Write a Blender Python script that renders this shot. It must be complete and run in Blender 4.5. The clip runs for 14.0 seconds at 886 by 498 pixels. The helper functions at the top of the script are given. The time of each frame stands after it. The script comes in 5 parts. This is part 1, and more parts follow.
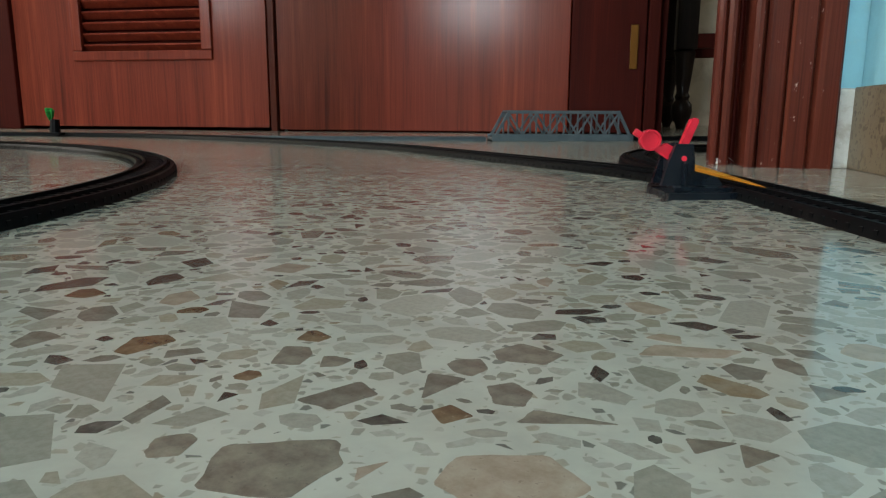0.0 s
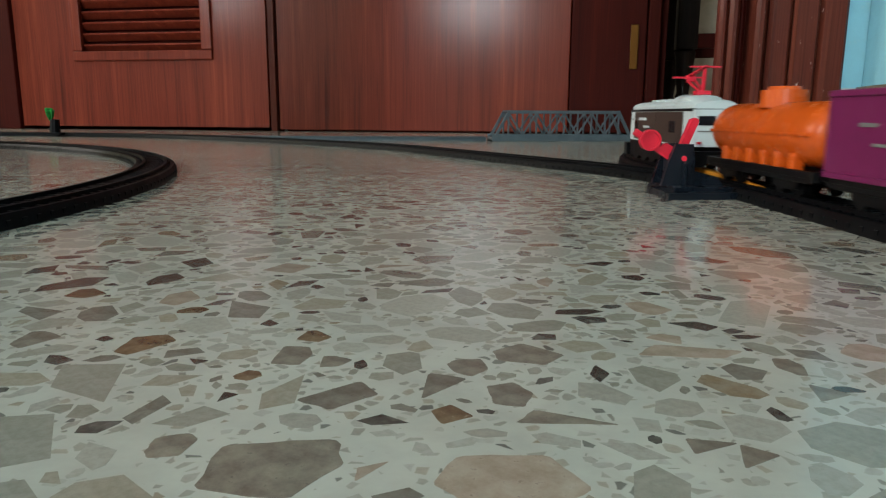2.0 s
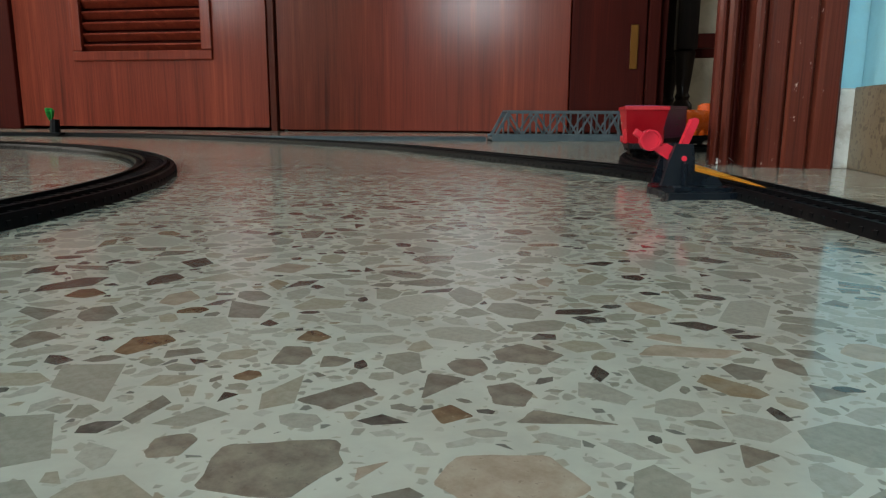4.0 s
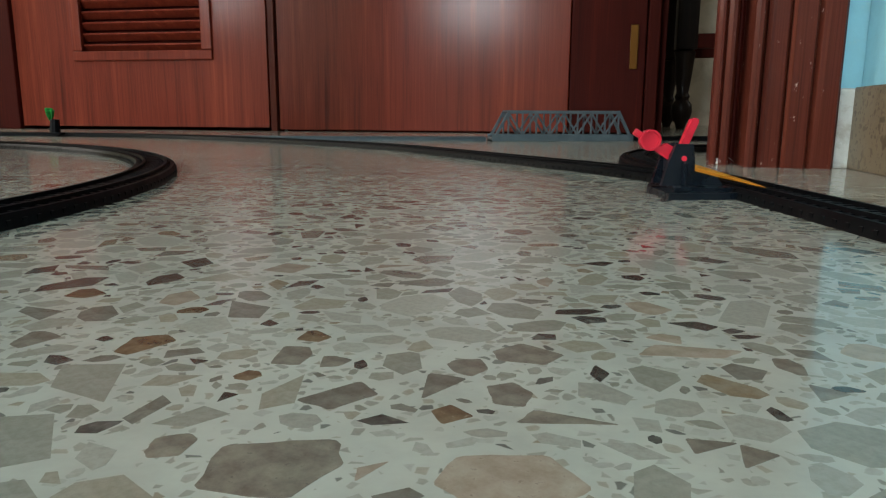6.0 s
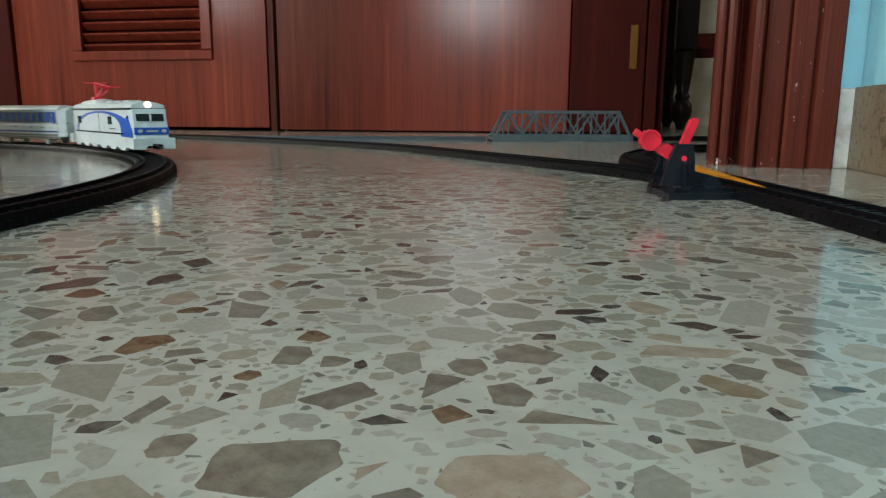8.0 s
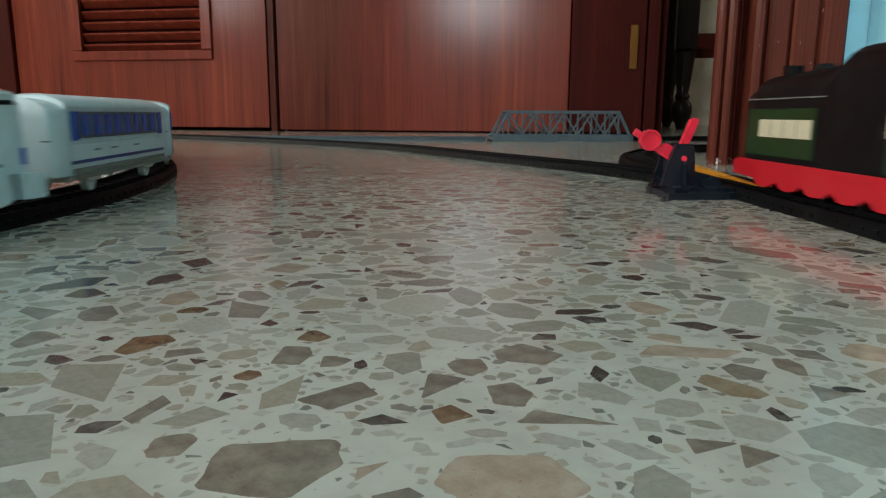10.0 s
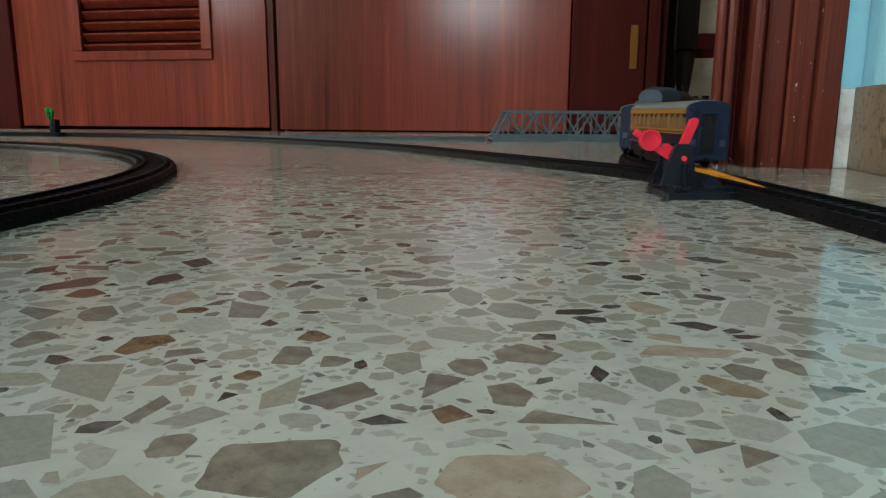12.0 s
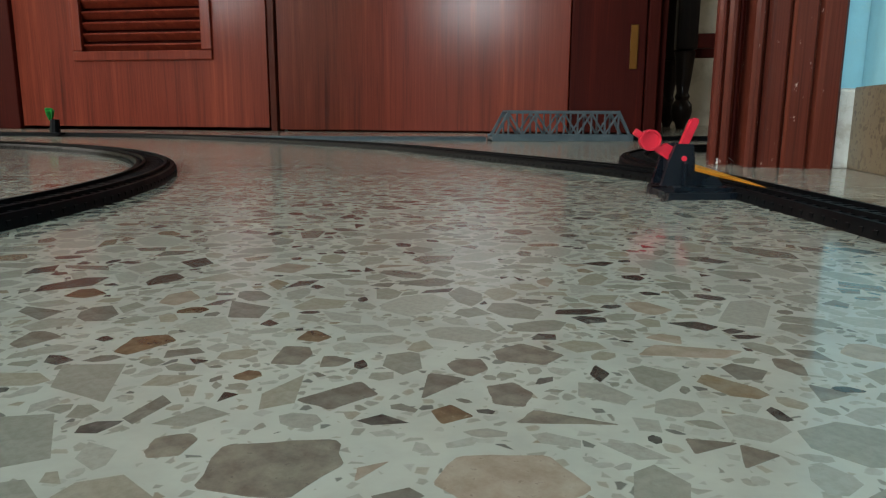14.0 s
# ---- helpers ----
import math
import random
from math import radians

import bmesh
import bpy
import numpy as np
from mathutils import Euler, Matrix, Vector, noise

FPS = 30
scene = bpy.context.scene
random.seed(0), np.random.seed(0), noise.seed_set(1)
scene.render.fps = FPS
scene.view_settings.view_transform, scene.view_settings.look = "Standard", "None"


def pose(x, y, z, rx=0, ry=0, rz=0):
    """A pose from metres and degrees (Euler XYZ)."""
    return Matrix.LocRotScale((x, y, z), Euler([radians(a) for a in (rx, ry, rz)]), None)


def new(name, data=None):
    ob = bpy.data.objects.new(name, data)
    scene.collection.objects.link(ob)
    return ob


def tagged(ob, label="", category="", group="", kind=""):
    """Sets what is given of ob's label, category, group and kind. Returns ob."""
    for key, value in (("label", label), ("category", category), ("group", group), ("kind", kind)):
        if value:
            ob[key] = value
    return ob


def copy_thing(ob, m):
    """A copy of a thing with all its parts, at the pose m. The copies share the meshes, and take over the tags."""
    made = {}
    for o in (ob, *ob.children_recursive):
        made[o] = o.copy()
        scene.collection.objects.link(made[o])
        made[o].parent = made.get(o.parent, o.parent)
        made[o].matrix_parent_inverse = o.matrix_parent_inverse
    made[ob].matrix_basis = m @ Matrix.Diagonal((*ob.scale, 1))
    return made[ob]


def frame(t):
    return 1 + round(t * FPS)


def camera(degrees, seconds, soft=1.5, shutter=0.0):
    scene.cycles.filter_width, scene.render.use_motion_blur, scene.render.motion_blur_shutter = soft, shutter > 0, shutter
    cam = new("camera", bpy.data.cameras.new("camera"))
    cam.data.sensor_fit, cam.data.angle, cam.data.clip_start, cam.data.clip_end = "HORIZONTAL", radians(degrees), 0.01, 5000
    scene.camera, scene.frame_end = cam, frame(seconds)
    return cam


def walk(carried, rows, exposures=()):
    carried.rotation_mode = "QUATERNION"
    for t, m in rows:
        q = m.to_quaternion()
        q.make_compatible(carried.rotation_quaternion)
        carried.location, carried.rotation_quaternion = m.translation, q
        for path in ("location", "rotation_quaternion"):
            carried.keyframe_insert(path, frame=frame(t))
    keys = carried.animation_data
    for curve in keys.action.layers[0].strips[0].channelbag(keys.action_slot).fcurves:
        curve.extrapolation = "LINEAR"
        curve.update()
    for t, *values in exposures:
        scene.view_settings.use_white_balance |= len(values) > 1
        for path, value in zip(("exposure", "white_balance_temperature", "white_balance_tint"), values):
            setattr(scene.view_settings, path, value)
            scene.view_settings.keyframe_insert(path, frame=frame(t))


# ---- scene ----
cam = camera(64.6, 14.0, soft=1.25, shutter=0.5)
CAM = Matrix.Translation((0, 0, 0.048)) @ pose(0, 0, 0, 90 - 10.89, 0, 0) @ pose(0, 0, 0, 0, 0, 0.258)
walk(cam, [(0.0, CAM), (14.0, CAM)], exposures=[(0.0, 0.0), (14.0, 0.0)])

# ---- light ----
ROOM = pose(0, 0, 0, 0, 0, -11)          # the house is turned against the camera; u along the walls, v into the hall
world = bpy.data.worlds.new("world")
scene.world = world
world.use_nodes = True
wn = world.node_tree.nodes
sky = wn.new("ShaderNodeTexSky")
sky.sky_type, sky.sun_disc, sky.sun_elevation, sky.sun_rotation = "NISHITA", False, radians(40), radians(120)
world.node_tree.links.new(sky.outputs[0], wn["Background"].inputs[0])
wn["Background"].inputs[1].default_value = 0.15


def window_or_fill_light(u, v, z, w, h, turn, power, colour):
    """Daylight that comes in through a window's opening, or an added fill light."""
    lamp = bpy.data.lights.new("window_or_fill_light", "AREA")
    lamp.shape, lamp.size, lamp.size_y, lamp.energy, lamp.color = "RECTANGLE", w, h, power, colour
    ob = new("window_or_fill_light", lamp)
    ob.matrix_world = ROOM @ pose(u, v, z, 90, 0, turn)
    return ob


window_or_fill_light(-1.20, -4.46, 1.70, 0.80, 1.36, 0, 124, (0.91, 1.0, 1.03))       # window behind the camera
window_or_fill_light(-2.54, -1.15, 1.12, 0.60, 0.74, -90, 40, (0.92, 1.0, 1.03))        # small window in the west wall
window_or_fill_light(-4.87, 1.31, 1.50, 0.80, 1.30, -90, 60, (1.0, 0.95, 0.86))         # unseen fill light added at the hall's west end to brighten its floor
window_or_fill_light(2.40, 2.80, 1.40, 0.8, 1.1, 90, 7, (1.0, 0.97, 0.9))            # unseen fill light added in the far room to lift its wall

# ---- materials ----


def material(name, rough=0.5, metal=0.0, coat=0.0):
    m = bpy.data.materials.new(name)
    m.use_nodes = True
    b = m.node_tree.nodes["Principled BSDF"]
    b.inputs["Roughness"].default_value, b.inputs["Metallic"].default_value = rough, metal
    b.inputs["Coat Weight"].default_value = coat
    b.inputs["Specular IOR Level"].default_value = 0.35
    return m, m.node_tree.nodes, m.node_tree.links, b


def node(nodes, kind, **inputs):
    n = nodes.new(kind)
    for key, value in inputs.items():
        n.inputs[key.replace("_", " ")].default_value = value
    return n


def ramp(nodes, links, source, stops, constant=False):
    r = nodes.new("ShaderNodeValToRGB")
    e = r.color_ramp.elements
    while len(e) < len(stops):
        e.new(0.5)
    for el, (p, c) in zip(e, stops):
        el.position = p
        el.color = (*c, 1) if len(c) == 3 else c
    if constant:
        r.color_ramp.interpolation = "CONSTANT"
    links.new(source, r.inputs[0])
    return r.outputs[0]


def mix(nodes, links, fac, a, b, mode="MIX"):
    n = nodes.new("ShaderNodeMix")
    n.data_type, n.blend_type = "RGBA", mode
    for sock, v in ((n.inputs[0], fac), (n.inputs[6], a), (n.inputs[7], b)):
        if isinstance(v, bpy.types.NodeSocket):
            links.new(v, sock)
        else:
            sock.default_value = v if not isinstance(v, tuple) or len(v) == 4 else (*v, 1)
    return n.outputs[2]


def bump(nodes, links, b, source, strength, distance):
    n = node(nodes, "ShaderNodeBump", Strength=strength, Distance=distance)
    links.new(source, n.inputs["Height"])
    links.new(n.outputs[0], b.inputs["Normal"])


def plastic(name, colour, rough=0.35, dust=0.12, scale=60, gloss=0.32):
    """Moulded plastic with a little dust and handling wear."""
    m, n, l, b = material(name, rough)
    b.inputs["Specular IOR Level"].default_value = gloss
    co = n.new("ShaderNodeTexCoord")
    big = node(n, "ShaderNodeTexNoise", Scale=scale, Detail=6, Roughness=0.65)
    l.new(co.outputs["Object"], big.inputs["Vector"])
    fine = node(n, "ShaderNodeTexNoise", Scale=scale * 18, Detail=3)
    l.new(co.outputs["Object"], fine.inputs["Vector"])
    lo = tuple(c * 0.82 for c in colour)
    hi = tuple(c * (1 - dust) + 0.42 * dust for c in colour)
    c1 = ramp(n, l, big.outputs["Fac"], [(0.3, lo), (0.5, colour), (0.75, hi)])
    l.new(c1, b.inputs["Base Color"])
    rr = node(n, "ShaderNodeMapRange", **{"To_Min": rough - 0.1, "To_Max": rough + 0.18})
    l.new(big.outputs["Fac"], rr.inputs["Value"])
    l.new(rr.outputs[0], b.inputs["Roughness"])
    bump(n, l, b, fine.outputs["Fac"], 0.08, 0.0004)
    return m


def wood(name, dark, mid, light, rough=0.42, stretch=14, worn=0.0, coat=0.18):
    """Varnished mahogany with upright grain."""
    m, n, l, b = material(name, rough, 0, coat)
    b.inputs["Coat Roughness"].default_value = 0.17
    b.inputs["Specular IOR Level"].default_value = 0.10
    co = n.new("ShaderNodeTexCoord")
    mp = n.new("ShaderNodeMapping")
    mp.inputs["Scale"].default_value = (stretch, stretch, 0.5)
    l.new(co.outputs["Object"], mp.inputs["Vector"])
    g = node(n, "ShaderNodeTexNoise", Scale=2.4, Detail=8, Roughness=0.62, Distortion=0.5)
    l.new(mp.outputs[0], g.inputs["Vector"])
    mp2 = n.new("ShaderNodeMapping")
    mp2.inputs["Scale"].default_value = (stretch * 9, stretch * 9, 2.2)
    l.new(co.outputs["Object"], mp2.inputs["Vector"])
    f = node(n, "ShaderNodeTexNoise", Scale=3.0, Detail=5, Roughness=0.6)
    l.new(mp2.outputs[0], f.inputs["Vector"])
    c1 = ramp(n, l, g.outputs["Fac"], [(0.32, dark), (0.47, mid), (0.56, mid), (0.70, light)])
    c2 = ramp(n, l, f.outputs["Fac"], [(0.35, (0.66, 0.6, 0.58)), (0.6, (1, 1, 1))])
    c = mix(n, l, 0.75, c1, c2, "MULTIPLY")
    blot = node(n, "ShaderNodeTexNoise", Scale=2.5, Detail=4)
    l.new(co.outputs["Object"], blot.inputs["Vector"])
    c = mix(n, l, ramp(n, l, blot.outputs["Fac"], [(0.4, (0, 0, 0)), (0.85, (0.22, 0.22, 0.22))]), c, light)
    if worn:
        sc = node(n, "ShaderNodeTexNoise", Scale=170, Detail=6, Roughness=0.75)
        mp3 = n.new("ShaderNodeMapping")
        mp3.inputs["Scale"].default_value = (1, 1, 0.45)
        l.new(co.outputs["Object"], mp3.inputs["Vector"])
        l.new(mp3.outputs[0], sc.inputs["Vector"])
        c = mix(n, l, ramp(n, l, sc.outputs["Fac"], [(0.635, (0, 0, 0)), (0.73, (worn, worn, worn))]), c, (0.5, 0.36, 0.3))
    l.new(c, b.inputs["Base Color"])
    rr = node(n, "ShaderNodeMapRange", **{"To_Min": rough - 0.08, "To_Max": rough + 0.22})
    l.new(blot.outputs["Fac"], rr.inputs["Value"])
    l.new(rr.outputs[0], b.inputs["Roughness"])
    bump(n, l, b, f.outputs["Fac"], 0.12, 0.0012)
    return m


def paint(name, colour, stain, rough=0.6, scale=9):
    """Brushed emulsion on plaster, scuffed and uneven."""
    m, n, l, b = material(name, rough)
    co = n.new("ShaderNodeTexCoord")
    a = node(n, "ShaderNodeTexNoise", Scale=scale, Detail=8, Roughness=0.7)
    l.new(co.outputs["Object"], a.inputs["Vector"])
    s = node(n, "ShaderNodeTexNoise", Scale=scale * 14, Detail=4, Roughness=0.6)
    l.new(co.outputs["Object"], s.inputs["Vector"])
    c = ramp(n, l, a.outputs["Fac"], [(0.3, stain), (0.5, colour), (0.8, tuple(min(1, v * 1.12) for v in colour))])
    l.new(mix(n, l, ramp(n, l, s.outputs["Fac"], [(0.62, (0, 0, 0)), (0.75, (0.5, 0.5, 0.5))]), c, stain), b.inputs["Base Color"])
    bump(n, l, b, s.outputs["Fac"], 0.35, 0.002)
    return m


CHIP_STOPS = [(0.0, (0.26, 0.235, 0.19)), (0.16, (0.33, 0.305, 0.26)), (0.30, (0.29, 0.245, 0.185)), (0.40, (0.36, 0.335, 0.285)), (0.55, (0.23, 0.205, 0.165)),
              (0.66, (0.30, 0.27, 0.225)), (0.76, (0.31, 0.255, 0.19)), (0.80, (0.15, 0.128, 0.10)), (0.88, (0.22, 0.155, 0.095)), (0.91, (0.045, 0.038, 0.032))]


# the stretch of floor on which the stones are laid singly: x within foot + slope * y
FIELD_FOOT, FIELD_SLOPE, FIELD_START, FIELD_END = 0.05, 0.74, 0.055, 0.85


def terrazzo(name, matrix=(0.455, 0.425, 0.366), rough=0.10, layers=((82, 0.50, 0.055), (135, 0.56, 0.06), (215, 0.56, 0.06), (400, 0.50, 0.08)), stops=CHIP_STOPS, flat=True, laid=0):
    """Polished terrazzo: broken marble of three sizes in a pale cement."""
    m, n, l, b = material(name, rough)
    b.inputs["Specular IOR Level"].default_value = 0.45
    co = n.new("ShaderNodeTexCoord")
    warp = node(n, "ShaderNodeTexNoise", Scale=85, Detail=3, Roughness=0.6)
    l.new(co.outputs["Object"], warp.inputs["Vector"])
    sub = n.new("ShaderNodeVectorMath")
    sub.operation = "MULTIPLY_ADD"
    l.new(warp.outputs["Color"], sub.inputs[0])
    sub.inputs[1].default_value = (0.0035, 0.0035, 0)
    l.new(co.outputs["Object"], sub.inputs[2])
    cloud = node(n, "ShaderNodeTexNoise", Scale=30, Detail=6, Roughness=0.65)
    l.new(co.outputs["Object"], cloud.inputs["Vector"])
    speck = node(n, "ShaderNodeTexNoise", Scale=420, Detail=4, Roughness=0.7)
    l.new(co.outputs["Object"], speck.inputs["Vector"])
    col = ramp(n, l, cloud.outputs["Fac"], [(0.3, tuple(v * 0.8 for v in matrix)), (0.55, matrix), (0.8, tuple(v * 1.12 for v in matrix))])
    if laid:                                  # where single stones are laid, the printed ones of their sizes stay out
        geo = n.new("ShaderNodeNewGeometry")
        xyz = n.new("ShaderNodeSeparateXYZ")
        l.new(geo.outputs["Position"], xyz.inputs[0])
        side = n.new("ShaderNodeMath")
        side.operation = "ABSOLUTE"
        l.new(xyz.outputs[0], side.inputs[0])
        lean = n.new("ShaderNodeMath")
        lean.operation = "MULTIPLY_ADD"
        l.new(xyz.outputs[1], lean.inputs[0])
        lean.inputs[1].default_value = -FIELD_SLOPE
        l.new(side.outputs[0], lean.inputs[2])
        out1 = n.new("ShaderNodeMath")
        out1.operation = "GREATER_THAN"
        l.new(lean.outputs[0], out1.inputs[0])
        out1.inputs[1].default_value = FIELD_FOOT
        out2 = n.new("ShaderNodeMath")
        out2.operation = "GREATER_THAN"
        l.new(xyz.outputs[1], out2.inputs[0])
        out2.inputs[1].default_value = FIELD_END
        bare = n.new("ShaderNodeMath")
        bare.operation = "MAXIMUM"
        l.new(out1.outputs[0], bare.inputs[0])
        l.new(out2.outputs[0], bare.inputs[1])
    for depth, (scale, share, gap) in reversed(list(enumerate(layers))):
        mp = n.new("ShaderNodeMapping")
        mp.inputs["Location"].default_value = (scale * 0.013, scale * 0.007, 0)
        mp.inputs["Rotation"].default_value = (0, 0, scale * 0.37)
        l.new(sub.outputs[0], mp.inputs["Vector"])
        cell = n.new("ShaderNodeTexVoronoi")
        edge = n.new("ShaderNodeTexVoronoi")
        edge.feature = "DISTANCE_TO_EDGE"
        for v in (cell, edge):
            v.voronoi_dimensions = "2D" if flat else "3D"
            v.inputs["Scale"].default_value = scale
            l.new(mp.outputs[0], v.inputs["Vector"])
        sep = n.new("ShaderNodeSeparateColor")
        l.new(cell.outputs["Color"], sep.inputs[0])
        lim = node(n, "ShaderNodeMapRange", **{"From_Min": 0.0, "From_Max": 1.0, "To_Min": gap * 0.6, "To_Max": gap * 5})
        l.new(sep.outputs[1], lim.inputs["Value"])
        gt = n.new("ShaderNodeMath")
        gt.operation = "SUBTRACT"
        l.new(edge.outputs["Distance"], gt.inputs[0])
        l.new(lim.outputs[0], gt.inputs[1])
        sm = node(n, "ShaderNodeMapRange", **{"From_Min": 0.0, "From_Max": 0.08})
        l.new(gt.outputs[0], sm.inputs["Value"])
        keep = n.new("ShaderNodeMath")
        keep.operation = "LESS_THAN"
        l.new(sep.outputs[2], keep.inputs[0])
        keep.inputs[1].default_value = share
        both = n.new("ShaderNodeMath")
        both.operation = "MULTIPLY"
        l.new(sm.outputs[0], both.inputs[0])
        l.new(keep.outputs[0], both.inputs[1])
        if depth < laid:
            shut = n.new("ShaderNodeMath")
            shut.operation = "MULTIPLY"
            l.new(both.outputs[0], shut.inputs[0])
            l.new(bare.outputs[0], shut.inputs[1])
            both = shut
        chip = ramp(n, l, sep.outputs[0], stops, True)
        chip = mix(n, l, ramp(n, l, cloud.outputs["Fac"], [(0.35, (0.15, 0.15, 0.15)), (0.7, (0.55, 0.55, 0.55))]), chip, matrix)
        chip = mix(n, l, 0.5, chip, ramp(n, l, speck.outputs["Fac"], [(0.3, (0.7, 0.68, 0.66)), (0.6, (1, 1, 1))]), "MULTIPLY")
        col = mix(n, l, both.outputs[0], col, chip)
    l.new(col, b.inputs["Base Color"])
    rr = node(n, "ShaderNodeMapRange", **{"To_Min": rough - 0.03, "To_Max": rough + 0.12})
    l.new(cloud.outputs["Fac"], rr.inputs["Value"])
    l.new(rr.outputs[0], b.inputs["Roughness"])
    wave = node(n, "ShaderNodeTexNoise", Scale=7, Detail=2)
    l.new(co.outputs["Object"], wave.inputs["Vector"])
    bump(n, l, b, wave.outputs["Fac"], 0.05, 0.004)
    return m


TERRAZZO = terrazzo("polished_terrazzo", laid=3)
SKIRTING = terrazzo("skirting_terrazzo", (0.20, 0.150, 0.095), 0.3, ((75, 0.45, 0.07), (140, 0.45, 0.06), (300, 0.4, 0.06)),
                    [(0.0, (0.075, 0.046, 0.026)), (0.4, (0.13, 0.092, 0.058)), (0.75, (0.045, 0.026, 0.014))], False)
MAHOGANY = wood("mahogany", (0.095, 0.0135, 0.0075), (0.185, 0.027, 0.0135), (0.275, 0.049, 0.022), coat=0.27)
# dark mahogany; on door_3, rebate and backings its darkness is painted shade
MAHOGANY_DARK_AND_SHADE = wood("mahogany_dark_and_shade", (0.029, 0.0030, 0.0015), (0.053, 0.0050, 0.0024), (0.078, 0.0080, 0.0038), 0.6, 14, 0.0, 0.0)
MAHOGANY_JAMB = wood("mahogany_jamb", (0.05, 0.0085, 0.0055), (0.10, 0.018, 0.010), (0.165, 0.036, 0.019), 0.45, 24, 0.6, 0.08)
MAHOGANY_WORN = wood("mahogany_worn", (0.045, 0.009, 0.006), (0.10, 0.020, 0.011), (0.17, 0.041, 0.023), 0.45, 26, 0.95, 0.10)
BLACK_WOOD = wood("black_wood", (0.008, 0.005, 0.004), (0.015, 0.009, 0.007), (0.03, 0.018, 0.012))
BLUE_WALL = paint("pale_blue_paint", (0.27, 0.56, 0.66), (0.36, 0.58, 0.62))
WHITE_EDGE = paint("whitewash", (0.55, 0.56, 0.53), (0.36, 0.33, 0.28), 0.7, 45)
CREAM_WALL = paint("cream_paint", (0.62, 0.57, 0.46), (0.45, 0.4, 0.3))
CEILING_WHITE = paint("ceiling_white", (0.78, 0.78, 0.76), (0.7, 0.7, 0.68))
BLACK_TRACK = plastic("black_track_plastic", (0.0020, 0.0022, 0.0028), 0.48, 0.008, 60, 0.09)
TRACK_WEB = plastic("dusty_track_web", (0.009, 0.010, 0.012), 0.42, 0.05, 90, 0.25)
GREY_TRACK = plastic("grey_track_plastic", (0.055, 0.072, 0.085), 0.42, 0.08)
BRIDGE_GREY = plastic("bridge_grey_plastic", (0.085, 0.110, 0.125), 0.45, 0.1)
SIGNAL_BLACK = plastic("signal_navy_plastic", (0.005, 0.008, 0.013), 0.24, 0.015)
RED = plastic("red_plastic", (0.68, 0.020, 0.042), 0.34, 0.02)
RED_DEEP = plastic("deep_red_plastic", (0.46, 0.008, 0.016), 0.36, 0.02)
ORANGE = plastic("orange_plastic", (0.56, 0.080, 0.007), 0.22, 0.01)
AMBER = plastic("amber_plastic", (0.70, 0.26, 0.02), 0.35, 0.05)
PURPLE = plastic("purple_plastic", (0.15, 0.011, 0.065), 0.28, 0.02)
WHITE = plastic("white_plastic", (0.58, 0.62, 0.61), 0.33, 0.05)
CREAM = plastic("cream_plastic", (0.58, 0.55, 0.48), 0.4, 0.1)
TAN = plastic("wheel_white_plastic", (0.55, 0.55, 0.5), 0.45, 0.1)
BLUE = plastic("blue_plastic", (0.02, 0.09, 0.42), 0.3, 0.03)
STRIPE_BLUE = plastic("stripe_navy_plastic", (0.012, 0.035, 0.19), 0.3, 0.03)
SOLE_TAN = plastic("sole_bar_tan_plastic", (0.20, 0.19, 0.155), 0.45, 0.08)
BLUE_GLASS = plastic("blue_window_plastic", (0.025, 0.085, 0.36), 0.15, 0.02)
GLASS_DARK = plastic("dark_window_plastic", (0.008, 0.009, 0.011), 0.14, 0.01)
BROWN_SIDE = plastic("brown_livery_plastic", (0.055, 0.034, 0.026), 0.35, 0.04)
WINDOW_FRAME = plastic("window_frame_grey", (0.075, 0.085, 0.095), 0.4, 0.04)
GREY_ROOF = plastic("grey_roof_plastic", (0.15, 0.142, 0.128), 0.5, 0.06)
BLACK = plastic("black_plastic", (0.0025, 0.0025, 0.003), 0.38, 0.01, 60, 0.15)
LIVERY_GREEN = plastic("dark_green_plastic", (0.006, 0.028, 0.006), 0.32, 0.02)
SLATE = plastic("slate_blue_plastic", (0.026, 0.042, 0.062), 0.38, 0.04)
TEAK = plastic("teak_brown_plastic", (0.17, 0.085, 0.028), 0.4, 0.05)
GOLD = plastic("gold_yellow_plastic", (0.31, 0.135, 0.018), 0.35, 0.03)
NAVY = plastic("navy_plastic", (0.010, 0.006, 0.016), 0.33, 0.02)
COACH_END = plastic("coach_end_navy_plastic", (0.009, 0.014, 0.032), 0.45, 0.02, 60, 0.14)
PANEL_CREAM = plastic("cream_print", (0.55, 0.47, 0.32), 0.45, 0.05)
LEAF = plastic("green_leaf_plastic", (0.015, 0.22, 0.035), 0.45, 0.04)
DUST = paint("dust", (0.55, 0.53, 0.5), (0.35, 0.32, 0.3), 0.95, 60)
BRASS, _n, _l, _b = material("brass", 0.32, 1.0)
_b.inputs["Base Color"].default_value = (0.28, 0.12, 0.028, 1)
_t = node(_n, "ShaderNodeTexNoise", Scale=60, Detail=5)
_l.new(ramp(_n, _l, _t.outputs["Fac"], [(0.3, (0.06, 0.024, 0.006)), (0.7, (0.15, 0.065, 0.016))]), _b.inputs["Base Color"])
LAMP_GLOW, _n, _l, _b = material("lit_headlamp", 0.2)
_b.inputs["Base Color"].default_value = (1, 0.85, 0.6, 1)
_b.inputs["Emission Color"].default_value = (1, 0.78, 0.48, 1)
_b.inputs["Emission Strength"].default_value = 6.0

